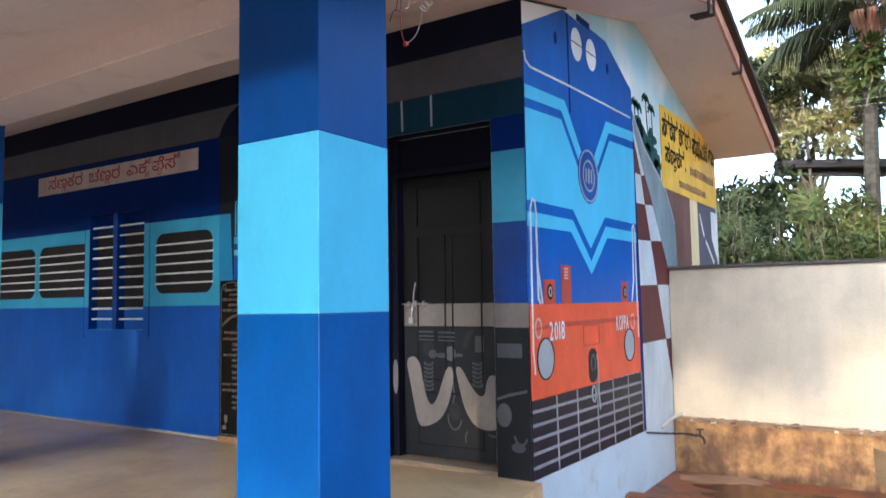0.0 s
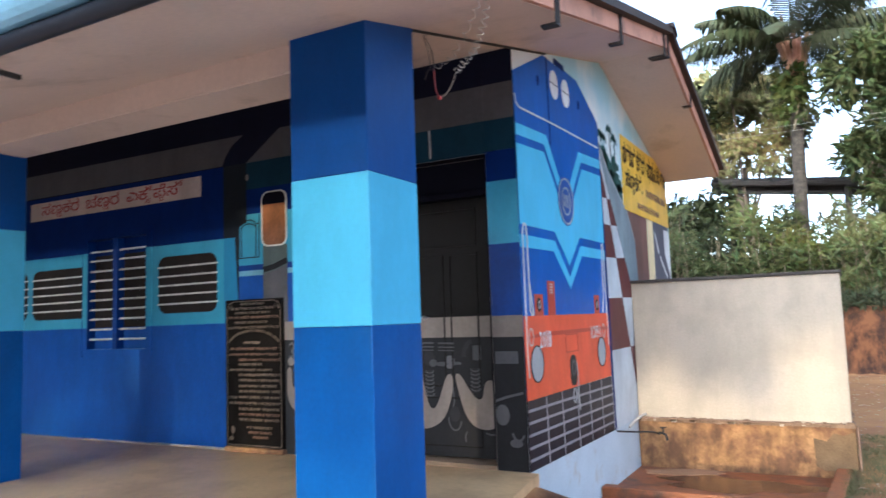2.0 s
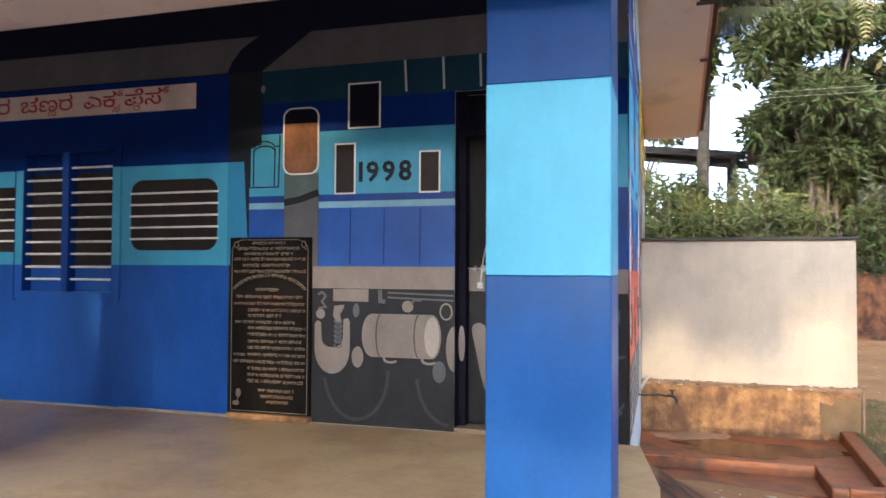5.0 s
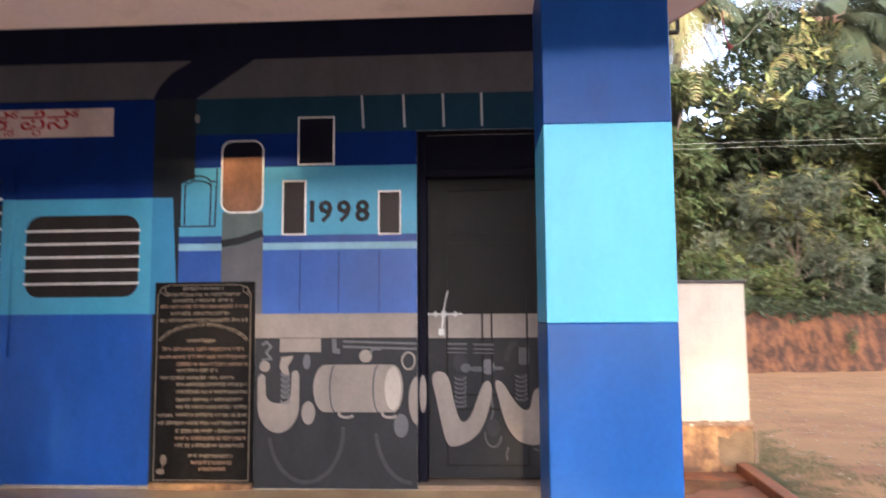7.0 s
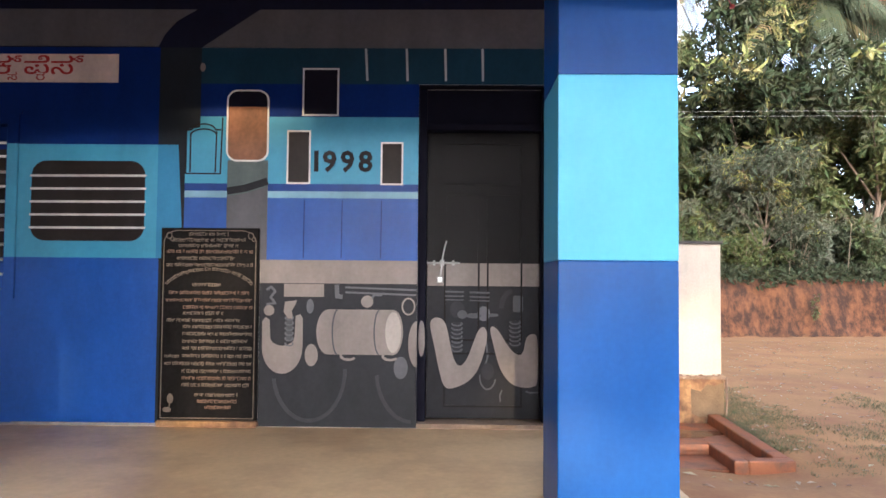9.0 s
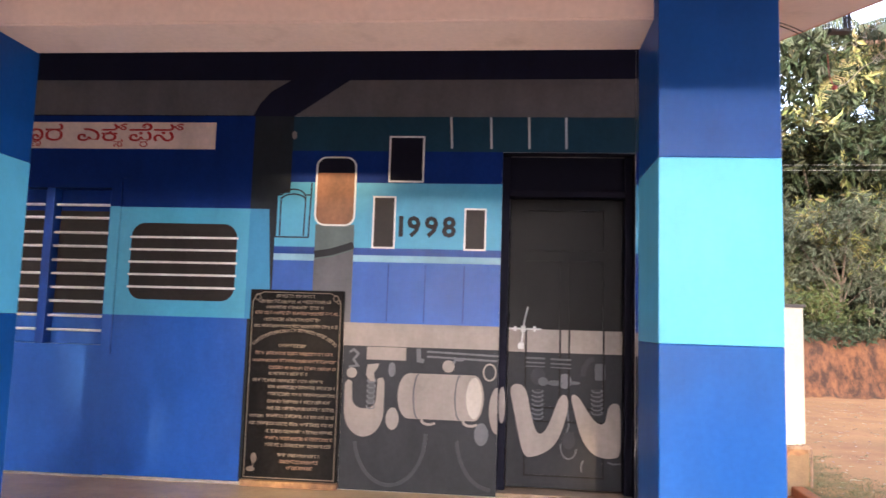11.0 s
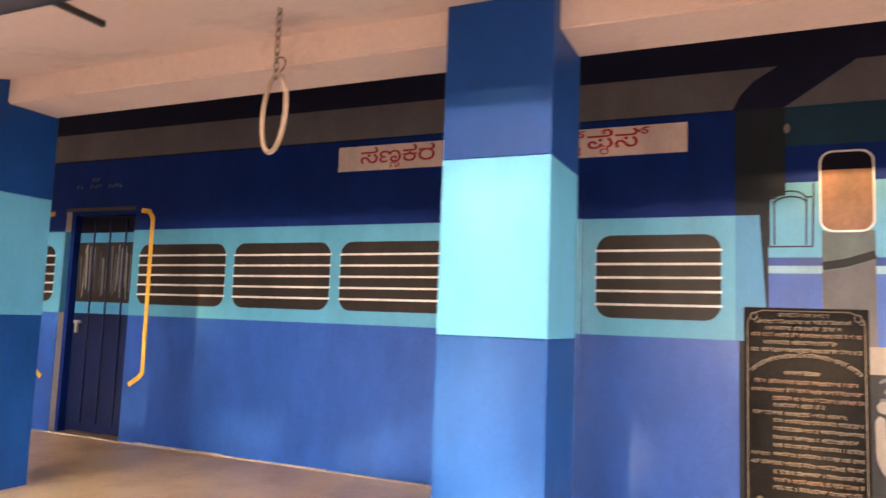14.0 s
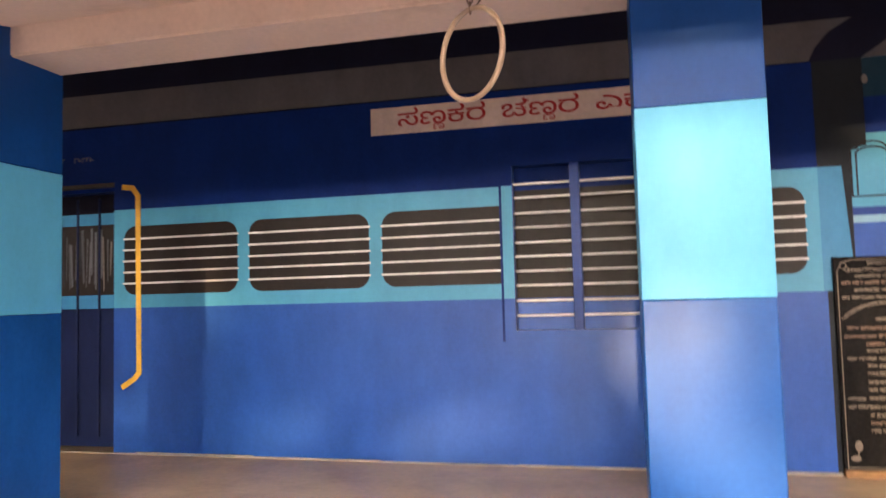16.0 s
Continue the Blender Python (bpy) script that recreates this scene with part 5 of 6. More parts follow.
tube("coil", coil([(-1.474, 2.468, 2.330), (-1.362, 2.457, 2.412), (-1.306, 2.434, 2.507), (-1.261, 2.401, 2.618), (-1.258, 2.390, 2.655)], 15, 0.016, 1.5), 0.0015, PALE_WIRE, wires, "stretched coil of pale wire")
tube("coil", coil([(-1.628, 2.535, 2.397), (-1.526, 2.524, 2.431), (-1.446, 2.501, 2.507), (-1.334, 2.401, 2.574), (-1.262, 2.360, 2.648)], 9, 0.014, 1.1), 0.0014, PALE_WIRE, wires, "stretched coil of pale wire")

# ---- ring hung from the soffit on a chain ----
RX, RY, RZ = -6.62, 1.83, 2.052
hoop = empty("hanging_ring", "cream plastic gymnastic ring on a rusty chain under the soffit", "ring", at=(RX, RY, RZ))
ang = radians(90 + 55.5)
ring_pts = []
for i in range(40):
    a = 2 * math.pi * i / 40
    ring_pts.append((0.158 * math.cos(a) * math.cos(ang), 0.158 * math.cos(a) * math.sin(ang), 0.168 * math.sin(a)))
tube("hoop", ring_pts, 0.0105, PLASTIC, hoop, cyclic=True)
ztop = soffit_z(RY) - RZ + 0.01
z = 0.15
i = 0
while z < ztop:
    link = [(0.011 * math.cos(2 * math.pi * k / 10) * (1 if i % 2 else 0), 0.011 * math.cos(2 * math.pi * k / 10) * (0 if i % 2 else 1), z + 0.022 + 0.024 * math.sin(2 * math.pi * k / 10)) for k in range(10)]
    tube("chain_link", link, 0.0028, RUST, hoop, cyclic=True)
    z += 0.036
    i += 1
tube("hook", [(0.0, 0.0, 0.16), (0.04, 0.0, 0.19), (0.05, 0.0, 0.23), (0.02, 0.0, 0.25), (0.0, 0.0, 0.24)], 0.0035, RUST, hoop)

# ---- whitewashed tank and the red cement trough ----
tank = empty("water_tank", "whitewashed masonry tank with a mouldy coping on an ochre plinth", "tank", at=(-0.9, 7.42, -0.5))
def tk(*r):
    return (r[0] + 0.9, r[1] + 0.9, r[2] - 7.42, r[3] - 7.42, r[4] + 0.5, r[5] + 0.5)
part("body", boxes(tk(-1.922, 0.115, 7.42, 8.5, -0.03, 1.425), bevel=0.012), TANK_WALL, tank, "whitewashed plaster wall")
part("coping", boxes(tk(-1.93, 0.135, 7.395, 8.53, 1.425, 1.458), bevel=0.008), MOSS_CAP, tank, "dark mouldy coping")
lr = random.Random(2)
lip = [(1.04, 0.08), (-1.025, 0.08)] + [(-1.025 + 2.065 * i / 40, -0.026 - lr.uniform(0, 0.03)) for i in range(41)]
part("ledge", prism(lip, along_z, 0.438, 0.470), CRUST, tank, "broken brown plaster ledge")
for i in range(34):
    u = lr.uniform(-1.0, 1.0)
    w, h = lr.uniform(0.015, 0.07), lr.uniform(0.006, 0.02)
    part("plaster_crumb", boxes((u, u + w, -0.045, -0.012, 0.425 + h, 0.470 + h), bevel=0.004), CRUST if lr.random() < 0.7 else TANK_WALL, tank)
part("plinth", boxes(tk(-1.925, 0.14, 7.405, 8.52, -0.65, -0.045), bevel=0.02), OCHRE, tank, "weathered ochre plinth")
patch = [(0.68, 0.06), (0.76, 0.02), (0.90, 0.03), (1.03, 0.0), (1.035, 0.40), (0.93, 0.36), (0.85, 0.38), (0.78, 0.30), (0.67, 0.33)]
part("cement_patch", prism(patch, lambda u, v, d: (u, -0.015 - d, v), -0.004, 0.004), PATCH, tank, "bare grey cement patch on the plinth")
tube("outlet_pipe", [(-1.0, -0.035, 0.474), (0.1, -0.040, 0.468), (1.03, -0.036, 0.462)], 0.012, RUSTY_PIPE, tank, "thin grey pipe along the ledge", smooth=False)
tube("outlet_pipe", [(1.055, -0.03, 0.46), (1.062, -0.03, 0.30), (1.058, -0.02, 0.02)], 0.012, RUSTY_PIPE, tank, "grey down pipe at the corner")
tube("outlet_pipe", [(-1.92 + 0.9, 7.0 - 7.42, -0.075 + 0.5), (-1.88 + 0.9, 7.25 - 7.42, 0.0 + 0.5), (-1.84 + 0.9, 7.40 - 7.42, 0.01 + 0.5)], 0.016, PIPE, tank, "grey water pipe")
tube("outlet_pipe", [(-1.925 + 0.9, 6.55 - 7.42, -0.05 + 0.5), (-1.85 + 0.9, 6.85 - 7.42, -0.10 + 0.5), (-1.70 + 0.9, 7.20 - 7.42, -0.14 + 0.5), (-1.66 + 0.9, 7.22 - 7.42, -0.17 + 0.5)], 0.009, IRON, tank, "black hose")

tap = empty("water_tap", "old brass water tap on a dark pipe beside the tank", "tap", at=(-1.66, 7.2, -0.17))
tube("spout", [(0.0, 0.0, 0.02), (0.05, -0.03, 0.02), (0.085, -0.05, 0.0), (0.09, -0.055, -0.05)], 0.013, IRON, tap)
tube("valve", [(0.045, -0.03, 0.02), (0.045, -0.03, 0.075)], 0.010, IRON, tap, smooth=False)
tube("handle", [(0.015, -0.045, 0.078), (0.075, -0.015, 0.078)], 0.007, IRON, tap, smooth=False)

trough = empty("drain_trough", "shallow red cement washing trough with low kerbs on the ground", "trough", at=(-0.9, 6.4, -0.5))
def tp(points):
    return [(x + 0.9, y - 6.4) for x, y in points]
part("basin", prism(tp([(-1.92, 5.44), (-0.12, 5.44), (0.02, 7.40), (-1.92, 7.40)]), along_z, -0.16, -0.045), RED_CEMENT, trough, "wet red brown basin floor")
for outline in ([(-1.92, 5.93), (-0.54, 5.93), (-0.54, 6.05), (-1.92, 6.05)], [(-0.55, 5.33), (-0.43, 5.33), (-0.43, 6.05), (-0.54, 6.05), (-0.54, 5.93)],
                [(-0.43, 5.33), (-0.04, 5.345), (-0.04, 5.47), (-0.43, 5.46)], [(-0.17, 5.47), (-0.04, 5.47), (0.09, 7.40), (-0.05, 7.40)]):
    bm = prism(tp(outline), along_z, -0.16, 0.055)
    bmesh.ops.bevel(bm, geom=list(bm.edges), offset=0.014, segments=2, affect="EDGES", profile=0.5)
    part("kerb", bm, RED_CEMENT, trough, "worn red cement kerb")

pr = random.Random(21)
puddle = []
for i in range(40):
    a = 2 * math.pi * i / 40
    r = 1 + 0.22 * math.sin(3 * a + 1) + 0.12 * math.sin(7 * a) + pr.uniform(-0.05, 0.05)
    puddle.append((0.02 + 0.72 * r * math.cos(a), 0.42 + 0.30 * r * math.sin(a)))
part("puddle", prism(puddle, along_z, -0.047, -0.041), WET, trough, "dark film of water in the basin")
silt = []
for i in range(36):
    a = 2 * math.pi * i / 36
    r = 1 + 0.25 * math.sin(2 * a) + pr.uniform(-0.12, 0.12)
    silt.append((-0.55 + 0.34 * r * math.cos(a), 0.80 + 0.16 * r * math.sin(a)))
part("silt", prism(silt, along_z, -0.047, -0.036), SILT, trough, "pale mud left in the basin")

# ---- ground, road and earth bank, one sheet to the horizon ----
def smooth(a, b, v):
    t = min(1.0, max(0.0, (v - a) / (b - a)))
    return t * t * (3 - 2 * t)


def ground_z(x, y):
    n1 = noise.noise(Vector((x * 0.35, y * 0.35, 0.0)))
    n2 = noise.noise(Vector((x * 1.7, y * 1.7, 5.0)))
    z = -0.46 + 0.03 * n1 + 0.012 * n2
    z += 0.10 * smooth(8, 16, y)
    edge = 16.9 + 0.12 * x + 0.45 * noise.noise(Vector((x * 0.5, 3.0, 1.0))) + 0.12 * noise.noise(Vector((x * 2.3, 7.0, 1.0)))
    lift = smooth(edge - 0.05, edge + 0.55, y)
    z += lift * (1.42 + 0.10 * n2 + 0.015 * max(0.0, y - edge))
    if lift > 0 and lift < 1:
        z += 0.10 * noise.noise(Vector((x * 3.0, y * 3.0, z * 3.0))) + 0.06 * noise.noise(Vector((x * 8.0, y * 8.0, 2.0)))
    if -2.6 < x < 0.4 and y < 9:
        ramp = max(-0.50, -0.055 - 0.35 * max(0.0, y - 4.15))
        near = (1 - smooth(-1.86, -1.25, x)) * smooth(1.9, 2.6, y)
        z = z * (1 - near) + ramp * near
    if -2.5 < x < 1.5 and 3.5 < y < 7:
        z -= 0.11 * math.exp(-((x + 0.45) / 0.75) ** 2 - ((y - 5.2) / 0.5) ** 2)
    if -1.95 < x < -0.06 + 0.06 * (y - 5.4) and 5.4 < y < 7.45:
        z = min(z, -0.60)
    if x < -1.72 and y > 2.1 and y < 9.8:
        z = min(z, -0.55 if x < -2.0 else z)
    return z


xs = np.unique(np.round(np.concatenate([np.array([-600, -250, -100, -50, -30, -20]), np.arange(-16, -3, 0.8), np.arange(-3, 1, 0.12), np.arange(1, 14, 0.22), np.arange(14, 30, 2.0), np.array([40, 60, 100, 250, 600])]), 3))
ys = np.unique(np.round(np.concatenate([np.array([-600, -250, -100, -50, -30, -20, -12]), np.arange(-8, 2, 0.5), np.arange(2, 8, 0.12), np.arange(8, 15.5, 0.3), np.arange(15.5, 20, 0.13), np.arange(20, 40, 1.5), np.array([50, 70, 100, 250, 600])]), 3))
gv = [(float(x), float(y), ground_z(float(x), float(y))) for y in ys for x in xs]
nx = len(xs)
gf = [(j * nx + i, j * nx + i + 1, (j + 1) * nx + i + 1, (j + 1) * nx + i) for j in range(len(ys) - 1) for i in range(nx - 1)]
ground = arrays("ground", gv, gf, SOIL)
for f in ground.data.polygons:
    f.use_smooth = True
tagged(ground, "trodden red laterite yard with an earth bank", "ground", "", "structure")


# ---- plants ----
def leaf_cloud(centres, count, size, seed, droop=0.35, aspect=0.42, spread=1.0, tuft=1):
    """Folded leaves scattered through a set of ellipsoids; the outer shells are denser and the outline is broken."""
    r = np.random.RandomState(seed)
    cs = np.array(centres, float)
    weight = (cs[:, 3] * cs[:, 4] * cs[:, 5]) ** 0.67
    pick = r.choice(len(cs), count, p=weight / weight.sum())
    d = r.normal(size=(count, 3))
    d /= np.linalg.norm(d, axis=1)[:, None]
    rad = (0.35 + 0.65 * r.rand(count) ** 0.5) * (0.85 + 0.3 * r.rand(count))
    p = cs[pick, :3] + d * cs[pick, 3:6] * rad[:, None] * spread
    if tuft > 1:  # several leaves spring from one twig's end
        twig = (np.arange(count) // tuft) * tuft
        p, d = p[twig] + r.normal(size=(count, 3)) * size * 0.16, d[twig]
    axis = d * 0.6 + r.normal(size=(count, 3)) * 0.8
    axis[:, 2] -= droop
    axis /= np.linalg.norm(axis, axis=1)[:, None]
    side = np.cross(axis, r.normal(size=(count, 3)))
    side /= np.linalg.norm(side, axis=1)[:, None]
    up = np.cross(side, axis)
    L = size * (0.6 + 0.8 * r.rand(count))[:, None]
    W = L * aspect
    v = np.stack([p, p + axis * L * 0.45 + side * W * 0.5 + up * W * 0.12, p + axis * L - up * L * 0.12, p + axis * L * 0.45 - side * W * 0.5 + up * W * 0.12], 1).reshape(-1, 3)
    base = np.arange(count) * 4
    f = np.concatenate([np.stack([base, base + 1, base + 2], 1), np.stack([base, base + 2, base + 3], 1)])
    return v.tolist(), f.tolist()


def limb(bm, pts, r0, r1, sides=7):
    rings = []
    for i, p in enumerate(pts):
        p = Vector(p)
        d = (Vector(pts[min(i + 1, len(pts) - 1)]) - Vector(pts[max(i - 1, 0)])).normalized()
        a = d.orthogonal().normalized()
        b = d.cross(a)
        r = r0 + (r1 - r0) * i / (len(pts) - 1)
        rings.append([bm.verts.new(p + (a * math.cos(2 * math.pi * k / sides) + b * math.sin(2 * math.pi * k / sides)) * r) for k in range(sides)])
    for u, w in zip(rings, rings[1:]):
        for k in range(sides):
            bm.faces.new((u[k], u[(k + 1) % sides], w[(k + 1) % sides], w[k]))
    bm.faces.new(rings[-1])


def tree(x, y, height, spread, seed, leaf, size, count, label, trunk_r=0.16, low=0.35, flat=0.55, extra=None, aspect=0.34, heart=0, stems=0):
    r = random.Random(seed)
    g = ground_z(x, y)
    t = empty("tree", label, "tree", "", "trees on the bank", (x, y, g))
    bm = bmesh.new()
    bend = [(r.uniform(-0.15, 0.15) * i, r.uniform(-0.1, 0.1) * i, height * 0.62 * i / 4) for i in range(5)]
    limb(bm, [(p[0], p[1], p[2] - (0.1 if i == 0 else 0)) for i, p in enumerate(bend)], trunk_r, trunk_r * 0.45)
    blobs = []
    for k in range(r.randint(8, 11)):
        a = 2 * math.pi * k / 9 + r.uniform(-0.3, 0.3)
        h = height * r.uniform(low, 0.95)
        reach = spread * r.uniform(0.35, 1.0) * (1.15 - 0.6 * abs(h / height - 0.55))
        end = Vector((reach * math.cos(a), reach * math.sin(a), h))
        start = Vector(bend[min(4, max(1, int(4 * h / height * 0.8)))])
        mid = start.lerp(end, 0.5) + Vector((0, 0, 0.15 * reach))
        limb(bm, [start, mid, end], trunk_r * 0.38, 0.015, 5)
        b = spread * r.uniform(0.28, 0.48)
        blobs.append((*end, b, b, b * flat))
        q = start.lerp(end, 0.6)
        blobs.append((q.x, q.y, q.z + 0.1, b * 0.8, b * 0.8, b * flat * 0.8))
        for _ in range(3):
            blobs.append((end.x + r.uniform(-b, b), end.y + r.uniform(-b, b), end.z + r.uniform(-b, b) * 0.7, b * 0.42, b * 0.42, b * 0.3))
    for k in range(stems):
        a = r.uniform(0, 6.28)
        foot = Vector((0.5 * math.cos(a), 0.35 * math.sin(a), -0.1))
        limb(bm, [foot, foot + Vector((r.uniform(-0.2, 0.2), r.uniform(-0.2, 0.2), height * 0.3)), foot + Vector((0.5 * math.cos(a), 0.4 * math.sin(a), height * r.uniform(0.5, 0.7)))], trunk_r * 0.6, 0.03, 6)
    for k in range(heart):
        a, q = r.uniform(0, 6.28), spread * 0.55 * r.random() ** 0.5
        b = spread * r.uniform(0.25, 0.4)
        blobs.append((q * math.cos(a), q * math.sin(a), height * r.uniform(low + 0.12, 0.95), b, b, b * 0.7))
    part("trunk", bm, BARK, t, "grey brown trunk and limbs")
    v, f = leaf_cloud(blobs, int(count * 1.2), size, seed, 0.45, aspect, tuft=6)
    arrays("crown", v, f, leaf, t, "loose crown of drooping leaves")
    if extra:
        v, f = leaf_cloud(blobs[::3], count // 5, size, seed + 50, 0.45, aspect, tuft=7)
        arrays("tinted_leaves", v, f, extra, t, "yellowing leaves among the green")
    return t


def palm(x, y, height, seed, label, fronds=22, length=3.6, lean=(0.0, 0.0), r0=0.165, dry=4, droop=1.0, sag=1.0):
    r = random.Random(seed)
    g = ground_z(x, y)
    t = empty("coconut_palm", label, "palm", "", "coconut palms", (x, y, g))
    bm = bmesh.new()
    pts = [(lean[0] * (i / 12) ** 2, lean[1] * (i / 12) ** 2, height * i / 12 - (0.1 if i == 0 else 0)) for i in range(13)]
    limb(bm, pts, r0, r0 * 0.75, 10)
    for i in range(26):
        s = i / 26
        c = (lean[0] * s * s, lean[1] * s * s, height * s)
        limb(bm, [c, (c[0], c[1], c[2] + 0.035)], r0 * (1.09 - 0.25 * s), r0 * (1.0 - 0.25 * s), 10)
    part("trunk", bm, PALM_BARK, t, "ringed grey trunk")
    head = Vector((lean[0], lean[1], height))
    bm = bmesh.new()
    for i in range(14):
        a = i * 2.4
        k = 0.8 + 0.5 * r.random()
        limb(bm, [head + Vector((0.10 * math.cos(a), 0.10 * math.sin(a), -0.55 * k)), head + Vector((0.24 * math.cos(a), 0.24 * math.sin(a), 0.15 * k)), head + Vector((0.50 * math.cos(a), 0.50 * math.sin(a), 1.0 * k))], 0.10, 0.035, 6)
    part("frond_sheath", bm, leafy("orange_husk", (0.34, 0.185, 0.07), 0.3), t, "orange brown fibrous frond sheaths")
    for k in range(fronds):
        a = 2.399 * k + r.uniform(-0.2, 0.2)
        rise = 1.2 - 2.0 * droop * (k / fronds)
        L = length * r.uniform(0.8, 1.1)
        verts, faces = [], []
        mid = []
        for i in range(15):
            s = i / 14
            out = L * (s * math.cos(rise * 0.6) * (1 - 0.12 * s))
            zz = L * (s * math.sin(rise * 0.8) - sag * (0.55 + 0.25 * (k / fronds)) * s * s)
            mid.append(head + Vector((out * math.cos(a), out * math.sin(a), zz + 0.40)))
        for i in range(14):
            d = (mid[i + 1] - mid[i]).normalized()
            sd = d.cross(Vector((0, 0, 1))).normalized()
            for q in range(4):
                s = (i + q / 4) / 14
                if s < 0.12:
                    continue
                p = mid[i].lerp(mid[i + 1], q / 4)
                ll = L * 0.235 * math.sin(math.pi * min(1, s * 0.85 + 0.15)) * r.uniform(0.8, 1.1) + 0.1
                for sgn in (-1, 1):
                    tip = p + sd * sgn * ll * 0.75 + d * ll * 0.45 + Vector((0, 0, -ll * r.uniform(0.5, 1.05)))
                    m2 = p + sd * sgn * ll * 0.45 + d * ll * 0.22 + Vector((0, 0, -ll * 0.08))
                    w = d * 0.024
                    b = len(verts)
                    verts += [p - w, p + w, m2 + w * 1.2, m2 - w * 1.2, tip]
                    faces += [(b, b + 1, b + 2, b + 3), (b + 3, b + 2, b + 4)]
            b = len(verts)
            wr = sd * 0.035 * (1 - i / 16)
            verts += [mid[i] - wr, mid[i] + wr, mid[i + 1] + wr, mid[i + 1] - wr]
            faces += [(b, b + 1, b + 2, b + 3)]
        arrays("frond", [tuple(v) for v in verts], faces, DRY_PALM if dry and (k >= fronds - dry or k % 9 == 3) else PALM_LEAF, t)
    return t


palm(-0.62, 20.0, 6.3, 1, "tall coconut palm with a ringed trunk on the bank", 20, 3.9, (0.16, 0.0), r0=0.19, dry=0, droop=0.5, sag=0.68)
palm(7.5, 20.9, 8.0, 5, "coconut palm with an old drooping frond above the bushes", 19, 4.1, (0.1, 0.0), dry=1, droop=0.9)
palm(10.2, 21.5, 8.0, 8, "tall dark coconut palm at the end of the bank", 24, 4.4, (-0.3, 0.0), dry=0)
palm(3.1, 21.6, 9.0, 9, "coconut palm with yellowing fronds above the hut", 20, 3.9, (0.3, -0.2), dry=9, droop=1.05)
tree(-2.3, 24.5, 7.7, 1.9, 11, LEAF_OLIVE, 0.22, 15000, "olive green mango tree beyond the shed", 0.17, 0.72, 0.6, LEAF_YELLOW, heart=10)
tree(-5.5, 22.0, 7.0, 3.0, 12, LEAF_DARK, 0.30, 9000, "dark leafy tree behind the school roof", 0.2, 0.3)
tree(2.2, 19.3, 7.0, 1.7, 13, LEAF, 0.27, 11500, "leafy mango tree with several thin trunks on the bank", 0.09, 0.40, 0.7, LEAF, aspect=0.27, heart=9, stems=3)
tree(5.5, 20.0, 8.4, 2.1, 14, LEAF_DARK, 0.27, 12000, "tall broadleaf tree beside the palm", 0.15, 0.35, 0.7, LEAF_OLIVE, heart=9)
tree(8.6, 19.7, 6.4, 2.0, 15, LEAF, 0.24, 9000, "fresh green tree on the bank", 0.09, 0.25, 0.6, LEAF_LIGHT, heart=8)
tree(5.3, 18.9, 4.0, 1.5, 25, LEAF_GREY, 0.20, 6500, "young feathery grey green tree in front of the palm", 0.06, 0.3, 0.6, LEAF_OLIVE, aspect=0.2)
tree(12.8, 21.0, 6.0, 3.0, 16, LEAF, 0.30, 9000, "broad green tree farther along the bank", 0.16, 0.25)
tree(3.4, 23.4, 8.0, 2.4, 27, LEAF_LIGHT, 0.26, 8000, "pale green tree at the back of the grove", 0.16, 0.3, 0.6, LEAF_YELLOW)
tree(8.3, 24.5, 6.6, 2.7, 28, LEAF, 0.28, 7000, "loose grey green tree at the back of the grove", 0.16, 0.25, 0.6)
tree(-9.5, 24.0, 8.0, 3.4, 17, LEAF_DARK, 0.32, 7000, "dark tree far behind the school", 0.2, 0.3)
tree(6.9, 27.0, 7.2, 3.4, 18, LEAF_DARK, 0.34, 8000, "tall tree filling the back of the grove", 0.22, 0.25)
tree(5.6, 30.0, 7.5, 3.8, 19, LEAF_DARK, 0.34, 6000, "dim tree deep in the grove", 0.22, 0.15)
tree(17.0, 24.0, 8.6, 3.8, 20, LEAF_DARK, 0.34, 7000, "tall dark tree at the end of the bank", 0.22, 0.2)

climber = empty("creeper", "broad leaved creeper climbing the coconut palm's trunk", "creeper", at=(-0.6, 19.9, 6.2))
v, f = leaf_cloud([(0.05, -0.1, z, w, 0.4, 0.35) for z, w in ((0.0, 0.28), (0.35, 0.36), (0.65, 0.42), (0.9, 0.36))], 420, 0.28, 91, 0.5, 0.38, tuft=4)
arrays("leaves", v, f, LEAF, climber)
bm = bmesh.new()
limb(bm, [(0.0, -0.24, -0.6), (0.16, -0.25, 0.1), (-0.05, -0.25, 0.6), (0.1, -0.28, 1.2)], 0.025, 0.012, 5)
part("stem", bm, STEM, climber)
srng = random.Random(31)
SHRUB_LEAVES = (LEAF, LEAF_GREY, LEAF_LIGHT, LEAF, LEAF_DARK)


